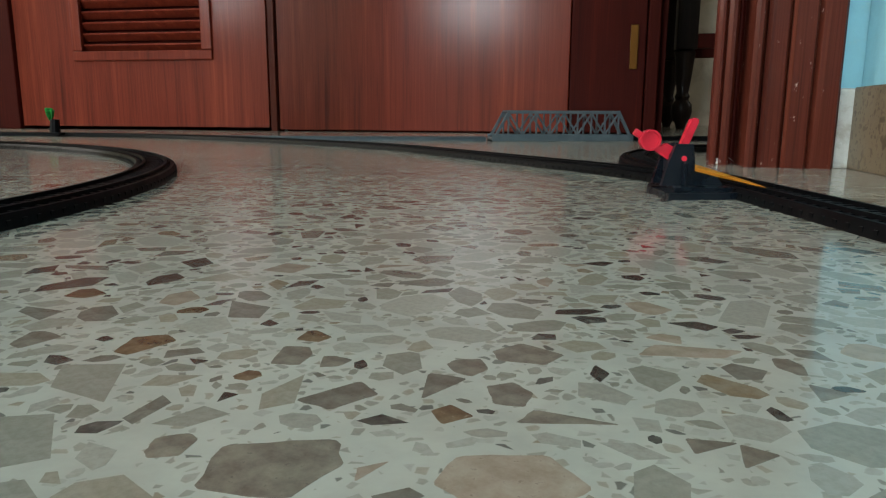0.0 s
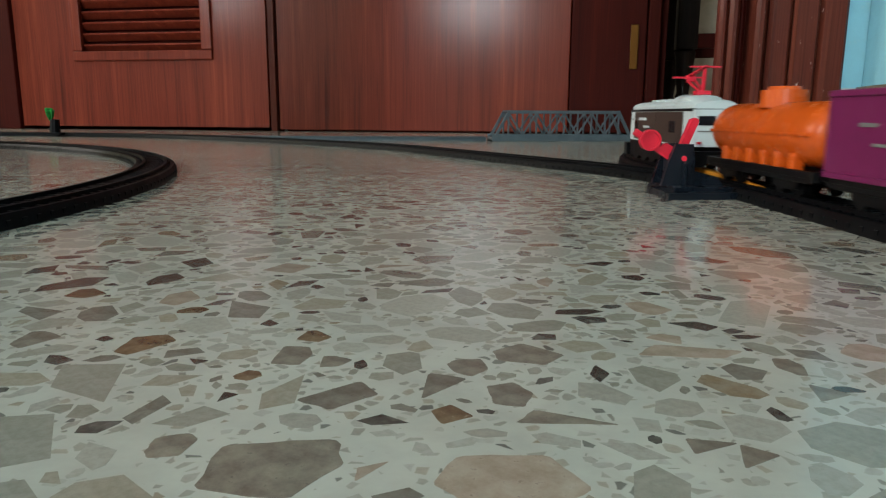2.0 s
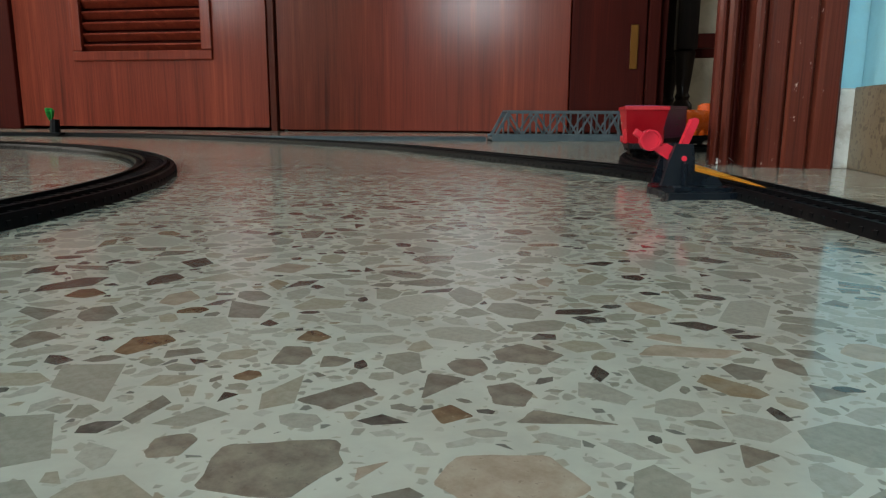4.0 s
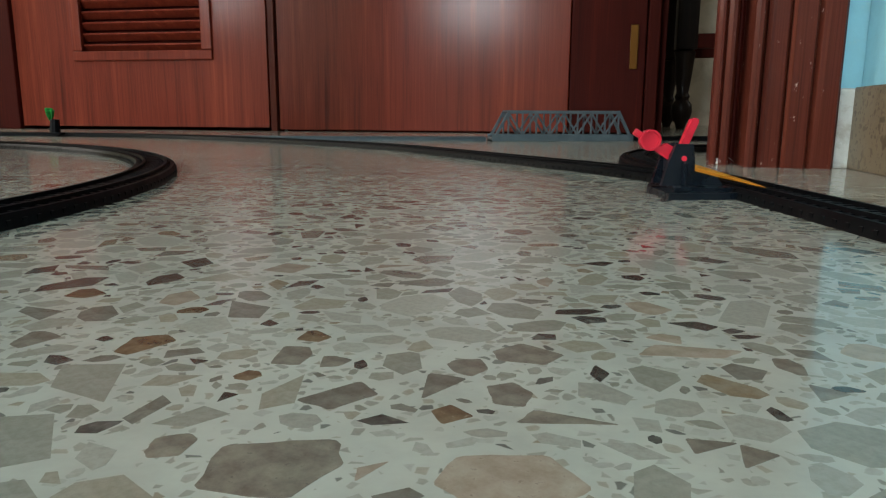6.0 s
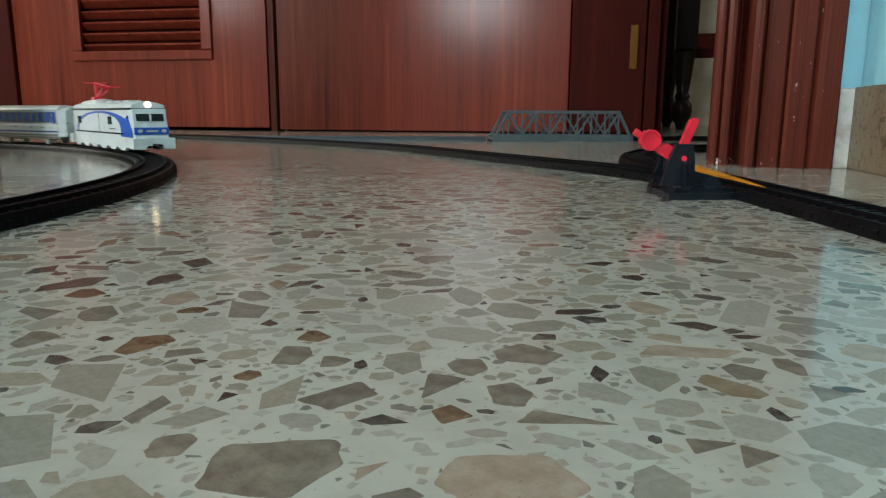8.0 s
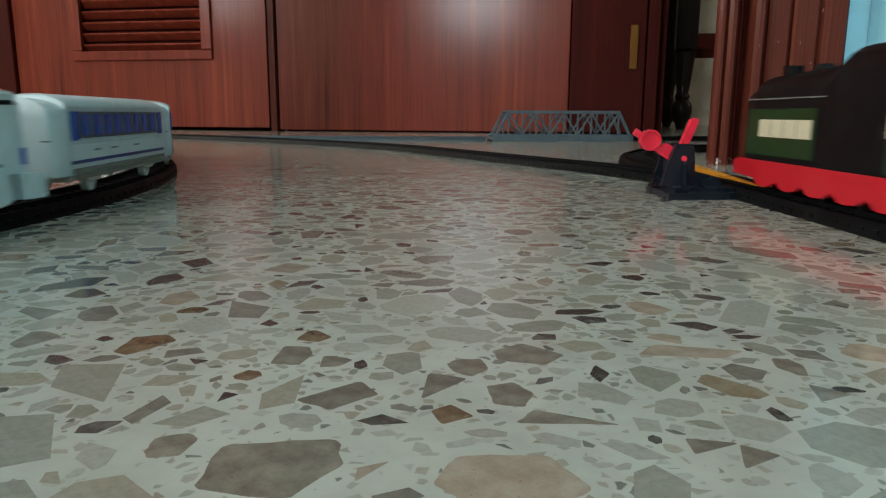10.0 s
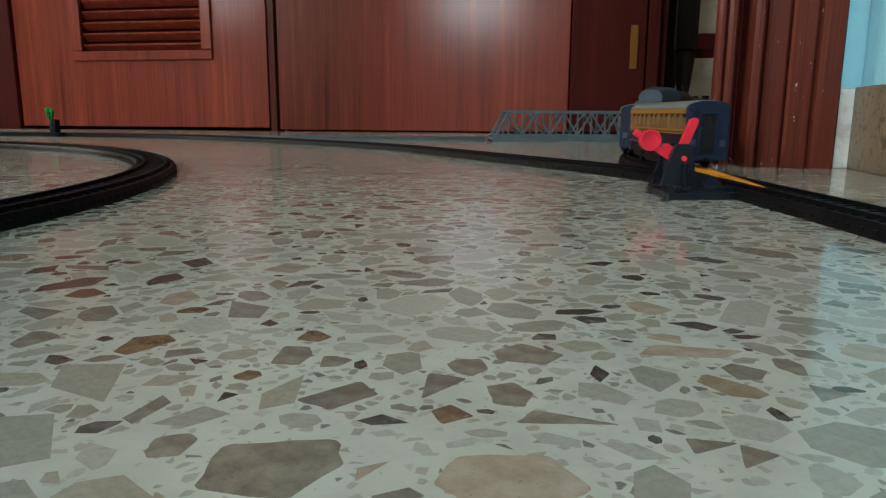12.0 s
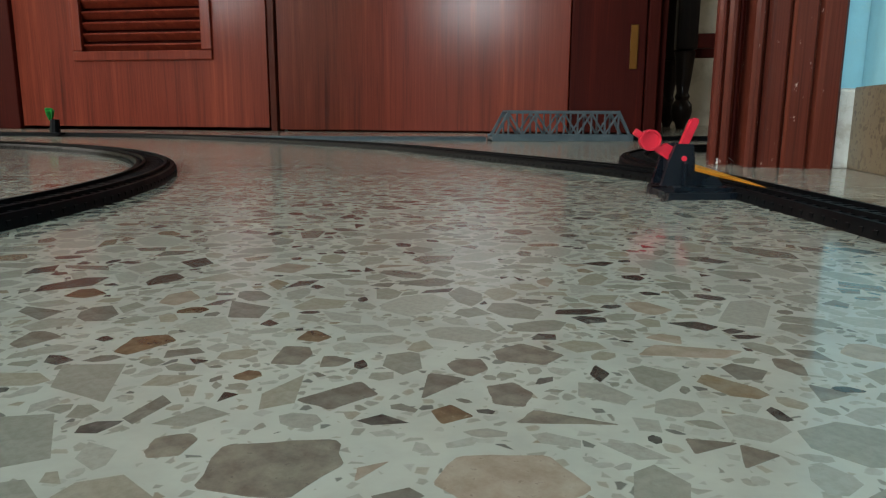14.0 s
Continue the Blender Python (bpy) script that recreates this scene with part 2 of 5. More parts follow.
# ---- mesh helpers ----


def mesh(bm, name, mat, smooth=False):
    bmesh.ops.recalc_face_normals(bm, faces=bm.faces)
    me = bpy.data.meshes.new(name)
    if smooth:
        for f in bm.faces:
            f.smooth = True
    bm.to_mesh(me)
    bm.free()
    me.materials.append(mat)
    if smooth:
        me.set_sharp_from_angle(angle=radians(38))
    return me


def part(name, bm, mat, parent=None, label="", smooth=False):
    ob = new(name, mesh(bm, name, mat, smooth))
    if parent is not None:
        ob.parent = parent
    if label:
        ob["label"] = label
    return ob


def thing(name, m, label, category, group="", kind=""):
    ob = new(name)
    ob.empty_display_size = 0.02
    ob.matrix_world = m
    return tagged(ob, label, category, group, kind)


def box(bm, c, s, bevel=0.0, m=None):
    """A box with centre c and size s, its edges rounded."""
    made = bmesh.ops.create_cube(bm, size=1.0)["verts"]
    for v in made:
        v.co = Vector((v.co.x * s[0] + c[0], v.co.y * s[1] + c[1], v.co.z * s[2] + c[2]))
    if bevel:
        edges = list({e for v in made for e in v.link_edges})
        made = bmesh.ops.bevel(bm, geom=edges, offset=bevel, segments=2, affect="EDGES", profile=0.6)["verts"]
    if m is not None:
        bmesh.ops.transform(bm, matrix=m, verts=list(made))
    return bm


def cyl(bm, a, b, r, n=16, r2=None):
    a, b = Vector(a), Vector(b)
    d = b - a
    m = Matrix.Translation((a + b) / 2) @ d.to_track_quat("Z", "Y").to_matrix().to_4x4()
    bmesh.ops.create_cone(bm, cap_ends=True, segments=n, radius1=r, radius2=r if r2 is None else r2, depth=d.length, matrix=m)
    return bm


def bar(bm, a, b, w, h):
    """A square bar from a to b."""
    a, b = Vector(a), Vector(b)
    d = b - a
    m = Matrix.Translation((a + b) / 2) @ d.to_track_quat("X", "Z").to_matrix().to_4x4()
    box(bm, (0, 0, 0), (d.length, w, h), min(w, h) * 0.18, m)
    return bm


def loft(bm, sections, closed=True):
    """Skins a row of equal outlines."""
    rings = [[bm.verts.new(p) for p in s] for s in sections]
    k = len(rings[0])
    for a, b in zip(rings, rings[1:]):
        for i in range(k if closed else k - 1):
            bm.faces.new((a[i], a[(i + 1) % k], b[(i + 1) % k], b[i]))
    if closed:
        bm.faces.new(rings[0])
        bm.faces.new(rings[-1])
    return bm


def slab(bm, outline, axis, lo, hi):
    """Extrudes a flat outline along an axis: 'x', 'y' or 'z'."""
    put = {"x": lambda p, k: (k, p[0], p[1]), "y": lambda p, k: (p[0], k, p[1]), "z": lambda p, k: (p[0], p[1], k)}[axis]
    return loft(bm, [[put(p, lo) for p in outline], [put(p, hi) for p in outline]])


def hull_section(w, z0, z1, crown, shoulder=0.004, n=7):
    """Half-width w, sides from z0 to z1, a roof arched by crown."""
    pts = [(-w, z0), (-w, z1)]
    for i in range(1, n):
        a = math.pi * (1 - i / n)
        pts.append((w * math.cos(a), z1 + crown * math.sin(a)))
    return pts + [(w, z1), (w, z0)]


# ---- floor and walls ----
def B():
    return bmesh.new()


def structure(name, bm, mat, label, m=ROOM, category="", smooth=False):
    ob = part(name, bm, mat, None, "", smooth)
    ob.matrix_world = m
    return tagged(ob, label, category or name.split("_")[0], "", "structure")


floor_ob = structure("floor", box(B(), (0.5, -0.4, -0.025), (11.2, 8.6, 0.05)), TERRAZZO, "polished cream terrazzo floor with grey, pink and brown marble chips", ROOM, "floor")
structure("ceiling", box(B(), (0.5, -0.4, 2.62), (11.2, 8.6, 0.1)), CEILING_WHITE, "plain white plastered ceiling", ROOM, "ceiling")


def wall(name, u0, u1, v0, v1, z0, z1, mat=BLUE_WALL, label="pale blue painted plaster wall"):
    return structure(name, box(B(), ((u0 + u1) / 2, (v0 + v1) / 2, (z0 + z1) / 2), (u1 - u0, v1 - v0, z1 - z0)), mat, label, ROOM, "wall")


TOP = 2.57
# the room behind and around the camera, with two window openings
wall("wall_south_1", -2.6, -1.61, -4.6, -4.5, 0, TOP, CREAM_WALL, "cream painted wall beside the window")
wall("wall_south_2", -0.79, 0.36, -4.6, -4.5, 0, TOP, CREAM_WALL, "cream painted wall beside the window")
wall("wall_south_3", -1.61, -0.79, -4.6, -4.5, 0, 1.01, CREAM_WALL, "cream painted wall under the window")
wall("wall_south_4", -1.61, -0.79, -4.6, -4.5, 2.39, TOP, CREAM_WALL, "cream painted wall above the window")
wall("wall_west_1", -2.6, -2.5, -4.5, -1.46, 0, TOP, CREAM_WALL, "cream painted room wall")
wall("wall_west_2", -2.6, -2.5, -0.84, 0.62, 0, TOP, CREAM_WALL, "cream painted room wall")
wall("wall_west_3", -2.6, -2.5, -1.46, -0.84, 1.50, TOP, CREAM_WALL, "cream painted wall above the small window")
wall("wall_west_4", -2.6, -2.5, -1.46, -0.84, 0, 0.74, CREAM_WALL, "cream painted wall under the small window")
wall("wall_east", 0.252, 0.36, -4.5, 0.725, 0.0, TOP)
# the wall with the doorway, and an unseen second opening, widened to light the louvred door
wall("wall_door_1", -5.0, -2.45, 0.62, 0.74, 0, TOP, CREAM_WALL, "cream painted hall wall")
wall("wall_door_2", 0.228, 6.0, 0.728, 0.83, 0, TOP)
wall("wall_door_3", -0.74, 0.228, 0.72, 0.83, 2.12, TOP)
wall("wall_door_4", -0.90, -0.74, 0.62, 0.74, 0, TOP, CREAM_WALL, "cream painted hall wall")
wall("wall_door_5", -2.45, -0.90, 0.62, 0.74, 2.05, TOP, CREAM_WALL, "cream painted hall wall")
# the hall
wall("wall_hall_west_1", -5.0, -4.9, 0.74, 0.90, 0, TOP, CREAM_WALL, "cream painted hall wall")
wall("wall_hall_west_2", -5.0, -4.9, 1.72, 1.87, 0, TOP, CREAM_WALL, "cream painted hall wall")
# unseen opening, made for the fill light added at this end
wall("wall_hall_west_3", -5.0, -4.9, 0.90, 1.72, 0, 0.84, CREAM_WALL, "cream painted wall under the opening of the added hall light")
wall("wall_hall_west_4", -5.0, -4.9, 0.90, 1.72, 2.16, TOP, CREAM_WALL, "cream painted wall above the opening of the added hall light")
wall("wall_hall_east", 5.9, 6.0, 0.83, 1.87, 0, TOP, CREAM_WALL, "cream painted hall wall")
wall("wall_north_1", -5.0, -1.76, 1.87, 1.97, 0, TOP, CREAM_WALL, "cream painted hall wall")
# added dark backing: the gaps under and between the doors read as shaded
wall("wall_north_2", -1.76, 0.20, 1.90, 2.0, 0, TOP, MAHOGANY_DARK_AND_SHADE, "dark backing behind the doors, shade in their gaps put into its colour")
wall("wall_north_3", 0.95, 6.0, 1.87, 1.97, 0, TOP, CREAM_WALL, "cream painted hall wall")
wall("wall_north_4", 0.20, 0.95, 1.87, 1.97, 2.1, TOP, CREAM_WALL, "cream painted hall wall")
wall("wall_far_room", -0.4, 2.5, 3.6, 3.7, 0, TOP, CREAM_WALL, "cream painted wall of the far room")
wall("wall_far_east", 2.5, 2.6, 1.97, 3.7, 0, TOP, CREAM_WALL, "cream painted wall of the far room")
wall("wall_far_side", -0.5, -0.4, 2.0, 3.7, 0, TOP, CREAM_WALL, "cream painted wall of the far room")
# skirting and the whitewashed corner
structure("baseboard", box(B(), (0.2475, -1.89, 0.037), (0.009, 5.21, 0.074), 0.0015), SKIRTING, "brown speckled terrazzo skirting board", ROOM, "skirting board")
structure("trim", box(B(), (0.2395, 0.722, 0.0365), (0.0165, 0.014, 0.073), 0.002), WHITE_EDGE, "strip of bare whitewashed plaster at the corner", ROOM, "trim")


def casing(name, u0, v0, sign, back):
    """A moulded mahogany door casing; sign says to which side the wall lies."""
    ob = thing(name, ROOM @ pose(u0, v0, 0), "worn dark mahogany door frame with moulded edges", "door frame", "", "structure")

    def strip(part_name, a, b, f, bk, mat):
        s = [(a * sign, f + 0.004), (a * sign + 0.003 * sign, f), (b * sign - 0.003 * sign, f), (b * sign, f + 0.004), (b * sign, bk), (a * sign, bk)]
        part(part_name, slab(B(), s, "z", 0.0, 2.1), mat, ob)
    strip("jamb", -0.0312, -0.0230, 0.033, back, MAHOGANY_JAMB)
    strip("jamb_bead", -0.0228, -0.0135, 0.028, back, MAHOGANY_WORN)
    # the recess has its shade put into a darker wood
    strip("rebate", -0.0130, -0.0050, 0.046, back, MAHOGANY_DARK_AND_SHADE)
    strip("stop_strip", -0.0045, 0.0050, 0.002, 0.06, MAHOGANY_WORN)
    strip("inner_moulding", 0.0062, 0.0256, 0.000, 0.05, MAHOGANY_WORN)
    strip("middle_board", 0.0264, 0.0483, -0.002, 0.05, MAHOGANY_WORN)
    strip("outer_board", 0.0490, 0.0725, 0.000, 0.05, MAHOGANY_WORN)
    return ob


casing("door_frame_1", 0.157, 0.706, 1, 0.052)
casing("door_frame_2", -0.707, 0.62, -1, 0.10)


# ---- the doors at the back of the hall ----
def louvre_door():
    ob = thing("door_1", ROOM @ pose(-1.617, 1.845, 0.010), "mahogany veneer door with a louvred vent near its foot", "door", "", "structure")
    W, T = 0.775, 0.036
    a0, a1, z0, z1 = 0.210, 0.600, 0.196, 0.60
    part("left_panel", box(B(), (a0 / 2, 0, 1.0), (a0, T, 2.0)), MAHOGANY, ob)
    part("right_panel", box(B(), ((a1 + W) / 2, 0, 1.0), (W - a1, T, 2.0)), MAHOGANY, ob)
    part("lower_panel", box(B(), ((a0 + a1) / 2, 0, z0 / 2), (a1 - a0, T, z0)), MAHOGANY, ob)
    part("upper_panel", box(B(), ((a0 + a1) / 2, 0, (z1 + 2.0) / 2), (a1 - a0, T, 2.0 - z1)), MAHOGANY, ob)
    for name, c, s in (("vent_frame_rail", ((a0 + a1) / 2, -0.02, z0 - 0.001), (a1 - a0 + 0.038, 0.014, 0.026)),
                       ("vent_frame_rail", ((a0 + a1) / 2, -0.02, z1), (a1 - a0 + 0.05, 0.014, 0.034)),
                       ("vent_frame_stile", (a0 - 0.004, -0.021, (z0 + z1) / 2), (0.030, 0.014, z1 - z0 - 0.026)),
                       ("vent_frame_stile", (a1 + 0.004, -0.021, (z0 + z1) / 2), (0.030, 0.014, z1 - z0 - 0.026))):
        part(name, box(B(), c, s, 0.003), MAHOGANY, ob)
    # dark sheet that stands in for the shade between the slats
    part("vent_shade_backing", box(B(), ((a0 + a1) / 2, 0.02, (z0 + z1) / 2), (a1 - a0, 0.004, z1 - z0)), MAHOGANY_DARK_AND_SHADE, ob)
    z = z0 + 0.010
    first = None
    while z < z1 - 0.02:
        m = pose((a0 + a1) / 2, -0.004, z + 0.012, -38, 0, 0)
        if first is None:
            first = part("slat", box(B(), (0, 0, 0), (a1 - a0 - 0.002, 0.028, 0.006), 0.002), MAHOGANY, ob)
            first.matrix_basis = m
        else:
            s = new("slat", first.data)
            s.parent = ob
            s.matrix_basis = m
        z += 0.0300
    return ob


louvre_door()
structure("door_post", box(B(), (-0.831, 1.858, 1.02), (0.0185, 0.05, 2.04), 0.002), MAHOGANY_JAMB, "dark mahogany post between two doors", ROOM, "door post")
structure("door_post_2", box(B(), (-1.678, 1.85, 1.02), (0.116, 0.07, 2.04), 0.004), MAHOGANY_DARK_AND_SHADE, "dark mahogany post beside the louvred door", ROOM, "door post")


def plain_door():
    ob = thing("door_2", ROOM @ pose(-0.82, 1.862, 0.004), "glossy mahogany veneer flush door, closed", "door", "", "structure")
    part("leaf", box(B(), (0.392, 0, 1.0), (0.782, 0.036, 2.0), 0.002), MAHOGANY, ob)
    return ob


plain_door()


def open_door():
    ob = thing("door_3", ROOM @ pose(-0.034, 1.835, 0.004), "mahogany door leaf standing open, shade put into its colour, with a brass lock plate", "door", "", "structure")
    # leaf and edge strip carry their shade in the wood's colour
    part("leaf", box(B(), (0.09, 0.03, 1.0), (0.18, 0.05, 2.0), 0.003), MAHOGANY_DARK_AND_SHADE, ob)
    part("edge_strip", box(B(), (0.197, 0.02, 1.0), (0.028, 0.06, 2.0), 0.003), MAHOGANY_DARK_AND_SHADE, ob)
    part("lock_plate", box(B(), (0.152, 0.003, 0.208), (0.019, 0.004, 0.106), 0.0012), BRASS, ob, "worn brass lock plate")
    return ob


open_door()


def far_table():
    ob = thing("side_table", ROOM @ pose(0.34, 2.62, 0), "black wooden table with turned legs in the far room", "table")
    rings = ((0.0, 0.014), (0.02, 0.020), (0.035, 0.030), (0.06, 0.036), (0.085, 0.034), (0.10, 0.022), (0.112, 0.026), (0.125, 0.020), (0.17, 0.026), (0.24, 0.033), (0.262, 0.036), (0.27, 0.026))
    first = None
    for dx, dy in ((0, 0), (0.62, 0), (0, 0.42), (0.62, 0.42)):
        b = B()
        loft(b, [[(r * math.cos(2 * math.pi * i / 18), r * math.sin(2 * math.pi * i / 18), z) for i in range(18)] for z, r in rings])
        box(b, (0, 0, 0.50), (0.07, 0.07, 0.46), 0.004)
        leg = part("leg", b, BLACK_WOOD, ob, "", True)
        leg.location = (dx, dy, 0)
    part("stretcher", box(B(), (0.31, 0, 0.298), (0.62, 0.034, 0.048), 0.003), MAHOGANY_DARK_AND_SHADE, ob)
    part("stretcher", box(B(), (0.31, 0.42, 0.298), (0.62, 0.034, 0.048), 0.003), MAHOGANY_DARK_AND_SHADE, ob)
    part("tabletop", box(B(), (0.31, 0.21, 0.745), (0.78, 0.56, 0.03), 0.005), BLACK_WOOD, ob)
    return ob


far_table()


# ---- single marble chips that stand out in the floor: place and half sizes in millimetres, turn in degrees ----
GREY_CHIPS = [(-18.0, 115.1, 6.4, 6.5, -15), (-1.3, 119.5, 5.6, 6.0, 5), (11.6, 115.5, 3.7, 5.3, 20), (20.7, 105.8, 8.5, 4.0, 0), (17.5, 136.4, 6.9, 6.3, 10),
              (-30.6, 134.7, 4.3, 6.6, 0), (-88.2, 144.8, 5.1, 5.3, 0), (-40.0, 95.4, 3.3, 4.9, 30), (67.1, 116.9, 4.3, 4.1, 0), (40.4, 95.3, 4.6, 4.9, -10),
              (45.5, 92.0, 3.6, 5.0, 0), (5.1, 128.8, 3.8, 4.8, -20), (-21.5, 131.6, 3.3, 3.8, 30), (67.8, 129.6, 2.8, 4.5, 0), (-23.9, 90.5, 11.0, 9.0, -25)]
TAN_CHIPS = [(8.1, 86.2, 10.2, 8.0, -10), (-49.3, 216.2, 8.4, 7.9, 0), (52.6, 171.8, 6.1, 5.9, 0), (-69.4, 179.8, 5.2, 7.1, 15), (51.1, 138.6, 10.8, 5.0, 8), (88.3, 138.0, 5.3, 6.0, -20),
             (-15.2, 219.5, 6.3, 4.2, 5), (-9.4, 88.3, 2.5, 3.9, 25), (41.5, 222.4, 5.5, 3.5, 5), (49.0, 146.7, 4.3, 4.0, 0), (29.9, 198.8, 2.6, 6.0, 0)]
BROWN_CHIPS = [(-63.6, 141.3, 6.5, 6.3, 5), (1.6, 106.7, 3.7, 3.8, 0), (-28.4, 147.6, 3.7, 4.2, -15), (-96.7, 183.4, 5.3, 5.0, 8), (-36.3, 123.8, 2.9, 2.9, 0), (-62.0, 167.4, 3.8, 3.0, 5)]
DARK_CHIPS = [(33.2, 167.9, 6.7, 2.6, 4), (58.6, 156.5, 5.9, 3.6, -12), (29.7, 126.0, 1.8, 4.4, 0), (-38.2, 113.7, 3.2, 2.3, 5), (22.8, 203.6, 2.0, 3.4, -4), (18.6, 204.2, 1.9, 3.0, 8),
              (-23.4, 215.1, 2.7, 3.4, 0), (51.3, 225.2, 5.4, 4.0, 4), (-36.8, 302.2, 3.2, 9.0, 40), (78.9, 209.3, 3.5, 2.3, 0), (66.9, 148.2, 4.1, 1.6, 0), (-40.3, 157.2, 2.0, 2.4, 0),
              (57.1, 205.1, 3.4, 3.6, 8), (-27.9, 212.6, 2.5, 2.0, 0), (-73.1, 145.0, 1.8, 2.0, 0), (56.7, 186.2, 2.8, 2.0, 0), (-48.4, 131.9, 2.0, 2.4, 30), (72.4, 118.2, 3.0, 1.6, -15), (75.8, 255.8, 4.2, 3.8, 0)]


def chip_material(name, lo, mid, hi, spot):
    m, n, l, b = material(name, 0.12)
    b.inputs["Specular IOR Level"].default_value = 0.45
    co = n.new("ShaderNodeTexCoord")
    a = node(n, "ShaderNodeTexNoise", Scale=160, Detail=6, Roughness=0.65)
    l.new(co.outputs["Object"], a.inputs["Vector"])
    f = node(n, "ShaderNodeTexNoise", Scale=620, Detail=3, Roughness=0.6)
    l.new(co.outputs["Object"], f.inputs["Vector"])
    info = n.new("ShaderNodeObjectInfo")
    c = ramp(n, l, a.outputs["Fac"], [(0.32, lo), (0.52, mid), (0.72, hi)])
    c = mix(n, l, ramp(n, l, f.outputs["Fac"], [(0.62, (0, 0, 0)), (0.7, (0.6, 0.6, 0.6))]), c, spot)
    c = mix(n, l, 0.55, c, ramp(n, l, info.outputs["Random"], [(0.0, (0.75, 0.75, 0.75)), (1.0, (1.2, 1.17, 1.12))]), "MULTIPLY")
    l.new(c, b.inputs["Base Color"])
    return m


def chips(rows, mat, seed):
    """Broken stones, ground flush: irregular polygons with a few straight breaks."""
    rnd = random.Random(seed)
    for index, (x, y, a, b, turn) in enumerate(rows):
        k = rnd.choice((3, 4, 5, 5, 6))
        cuts = sorted(2 * math.pi * (i + rnd.uniform(-0.32, 0.32)) / k for i in range(k))
        corner = [Vector((math.cos(t), math.sin(t))) * rnd.uniform(0.92, 1.22) for t in cuts]
        ring = []
        for p, q in zip(corner, corner[1:] + corner[:1]):
            ring += [p.lerp(q, 0.06), p.lerp(q, rnd.uniform(0.3, 0.45)) * rnd.uniform(0.97, 1.06), p.lerp(q, rnd.uniform(0.6, 0.75)) * rnd.uniform(0.96, 1.06), p.lerp(q, 0.94)]
        c, sn = math.cos(radians(turn)), math.sin(radians(turn))
        out = [((a * p.x - 0.25 * b * sn * p.y), (b * p.y * c + 0.35 * a * sn * p.x)) for p in ring]
        top = 0.00002 + 0.0000030 * index + 0.0000007 * seed
        bm = loft(B(), [[(p / 1000, q / 1000, -0.0004) for p, q in out], [(p / 1000, q / 1000, top - 0.000015) for p, q in out], [(p * 0.965 / 1000, q * 0.965 / 1000, top) for p, q in out]])
        ob = part("stone_chip", bm, mat, floor_ob)
        ob.matrix_parent_inverse = ROOM.inverted()
        ob.location = (x / 1000, y / 1000, 0)


chips(GREY_CHIPS, chip_material("grey_marble", (0.125, 0.100, 0.080), (0.195, 0.162, 0.130), (0.27, 0.23, 0.185), (0.10, 0.08, 0.065)), 3)
chips(TAN_CHIPS, chip_material("pink_marble", (0.24, 0.175, 0.13), (0.32, 0.245, 0.19), (0.38, 0.31, 0.25), (0.17, 0.12, 0.09)), 5)
chips(BROWN_CHIPS, chip_material("brown_marble", (0.085, 0.050, 0.030), (0.15, 0.098, 0.06), (0.22, 0.155, 0.10), (0.30, 0.26, 0.2)), 7)
chips(DARK_CHIPS, chip_material("dark_marble", (0.035, 0.028, 0.023), (0.065, 0.053, 0.044), (0.10, 0.085, 0.07), (0.14, 0.12, 0.1)), 9)


def stone_material(name, island):
    """Marble chips of mixed colours, one colour a stone."""
    m, n, l, b = material(name, 0.12)
    b.inputs["Specular IOR Level"].default_value = 0.45
    co = n.new("ShaderNodeTexCoord")
    pick = n.new("ShaderNodeNewGeometry").outputs["Random Per Island"] if island else n.new("ShaderNodeObjectInfo").outputs["Random"]
    cloud = node(n, "ShaderNodeTexNoise", Scale=170, Detail=6, Roughness=0.65)
    speck = node(n, "ShaderNodeTexNoise", Scale=600, Detail=3, Roughness=0.7)
    for t in (cloud, speck):
        l.new(co.outputs["Object"], t.inputs["Vector"])
    c = ramp(n, l, pick, CHIP_STOPS, True)
    c = mix(n, l, ramp(n, l, cloud.outputs["Fac"], [(0.35, (0, 0, 0)), (0.75, (0.35, 0.35, 0.35))]), c, (0.40, 0.37, 0.32))
    c = mix(n, l, 0.6, c, ramp(n, l, speck.outputs["Fac"], [(0.3, (0.72, 0.70, 0.68)), (0.6, (1, 1, 1))]), "MULTIPLY")
    l.new(c, b.inputs["Base Color"])
    return m


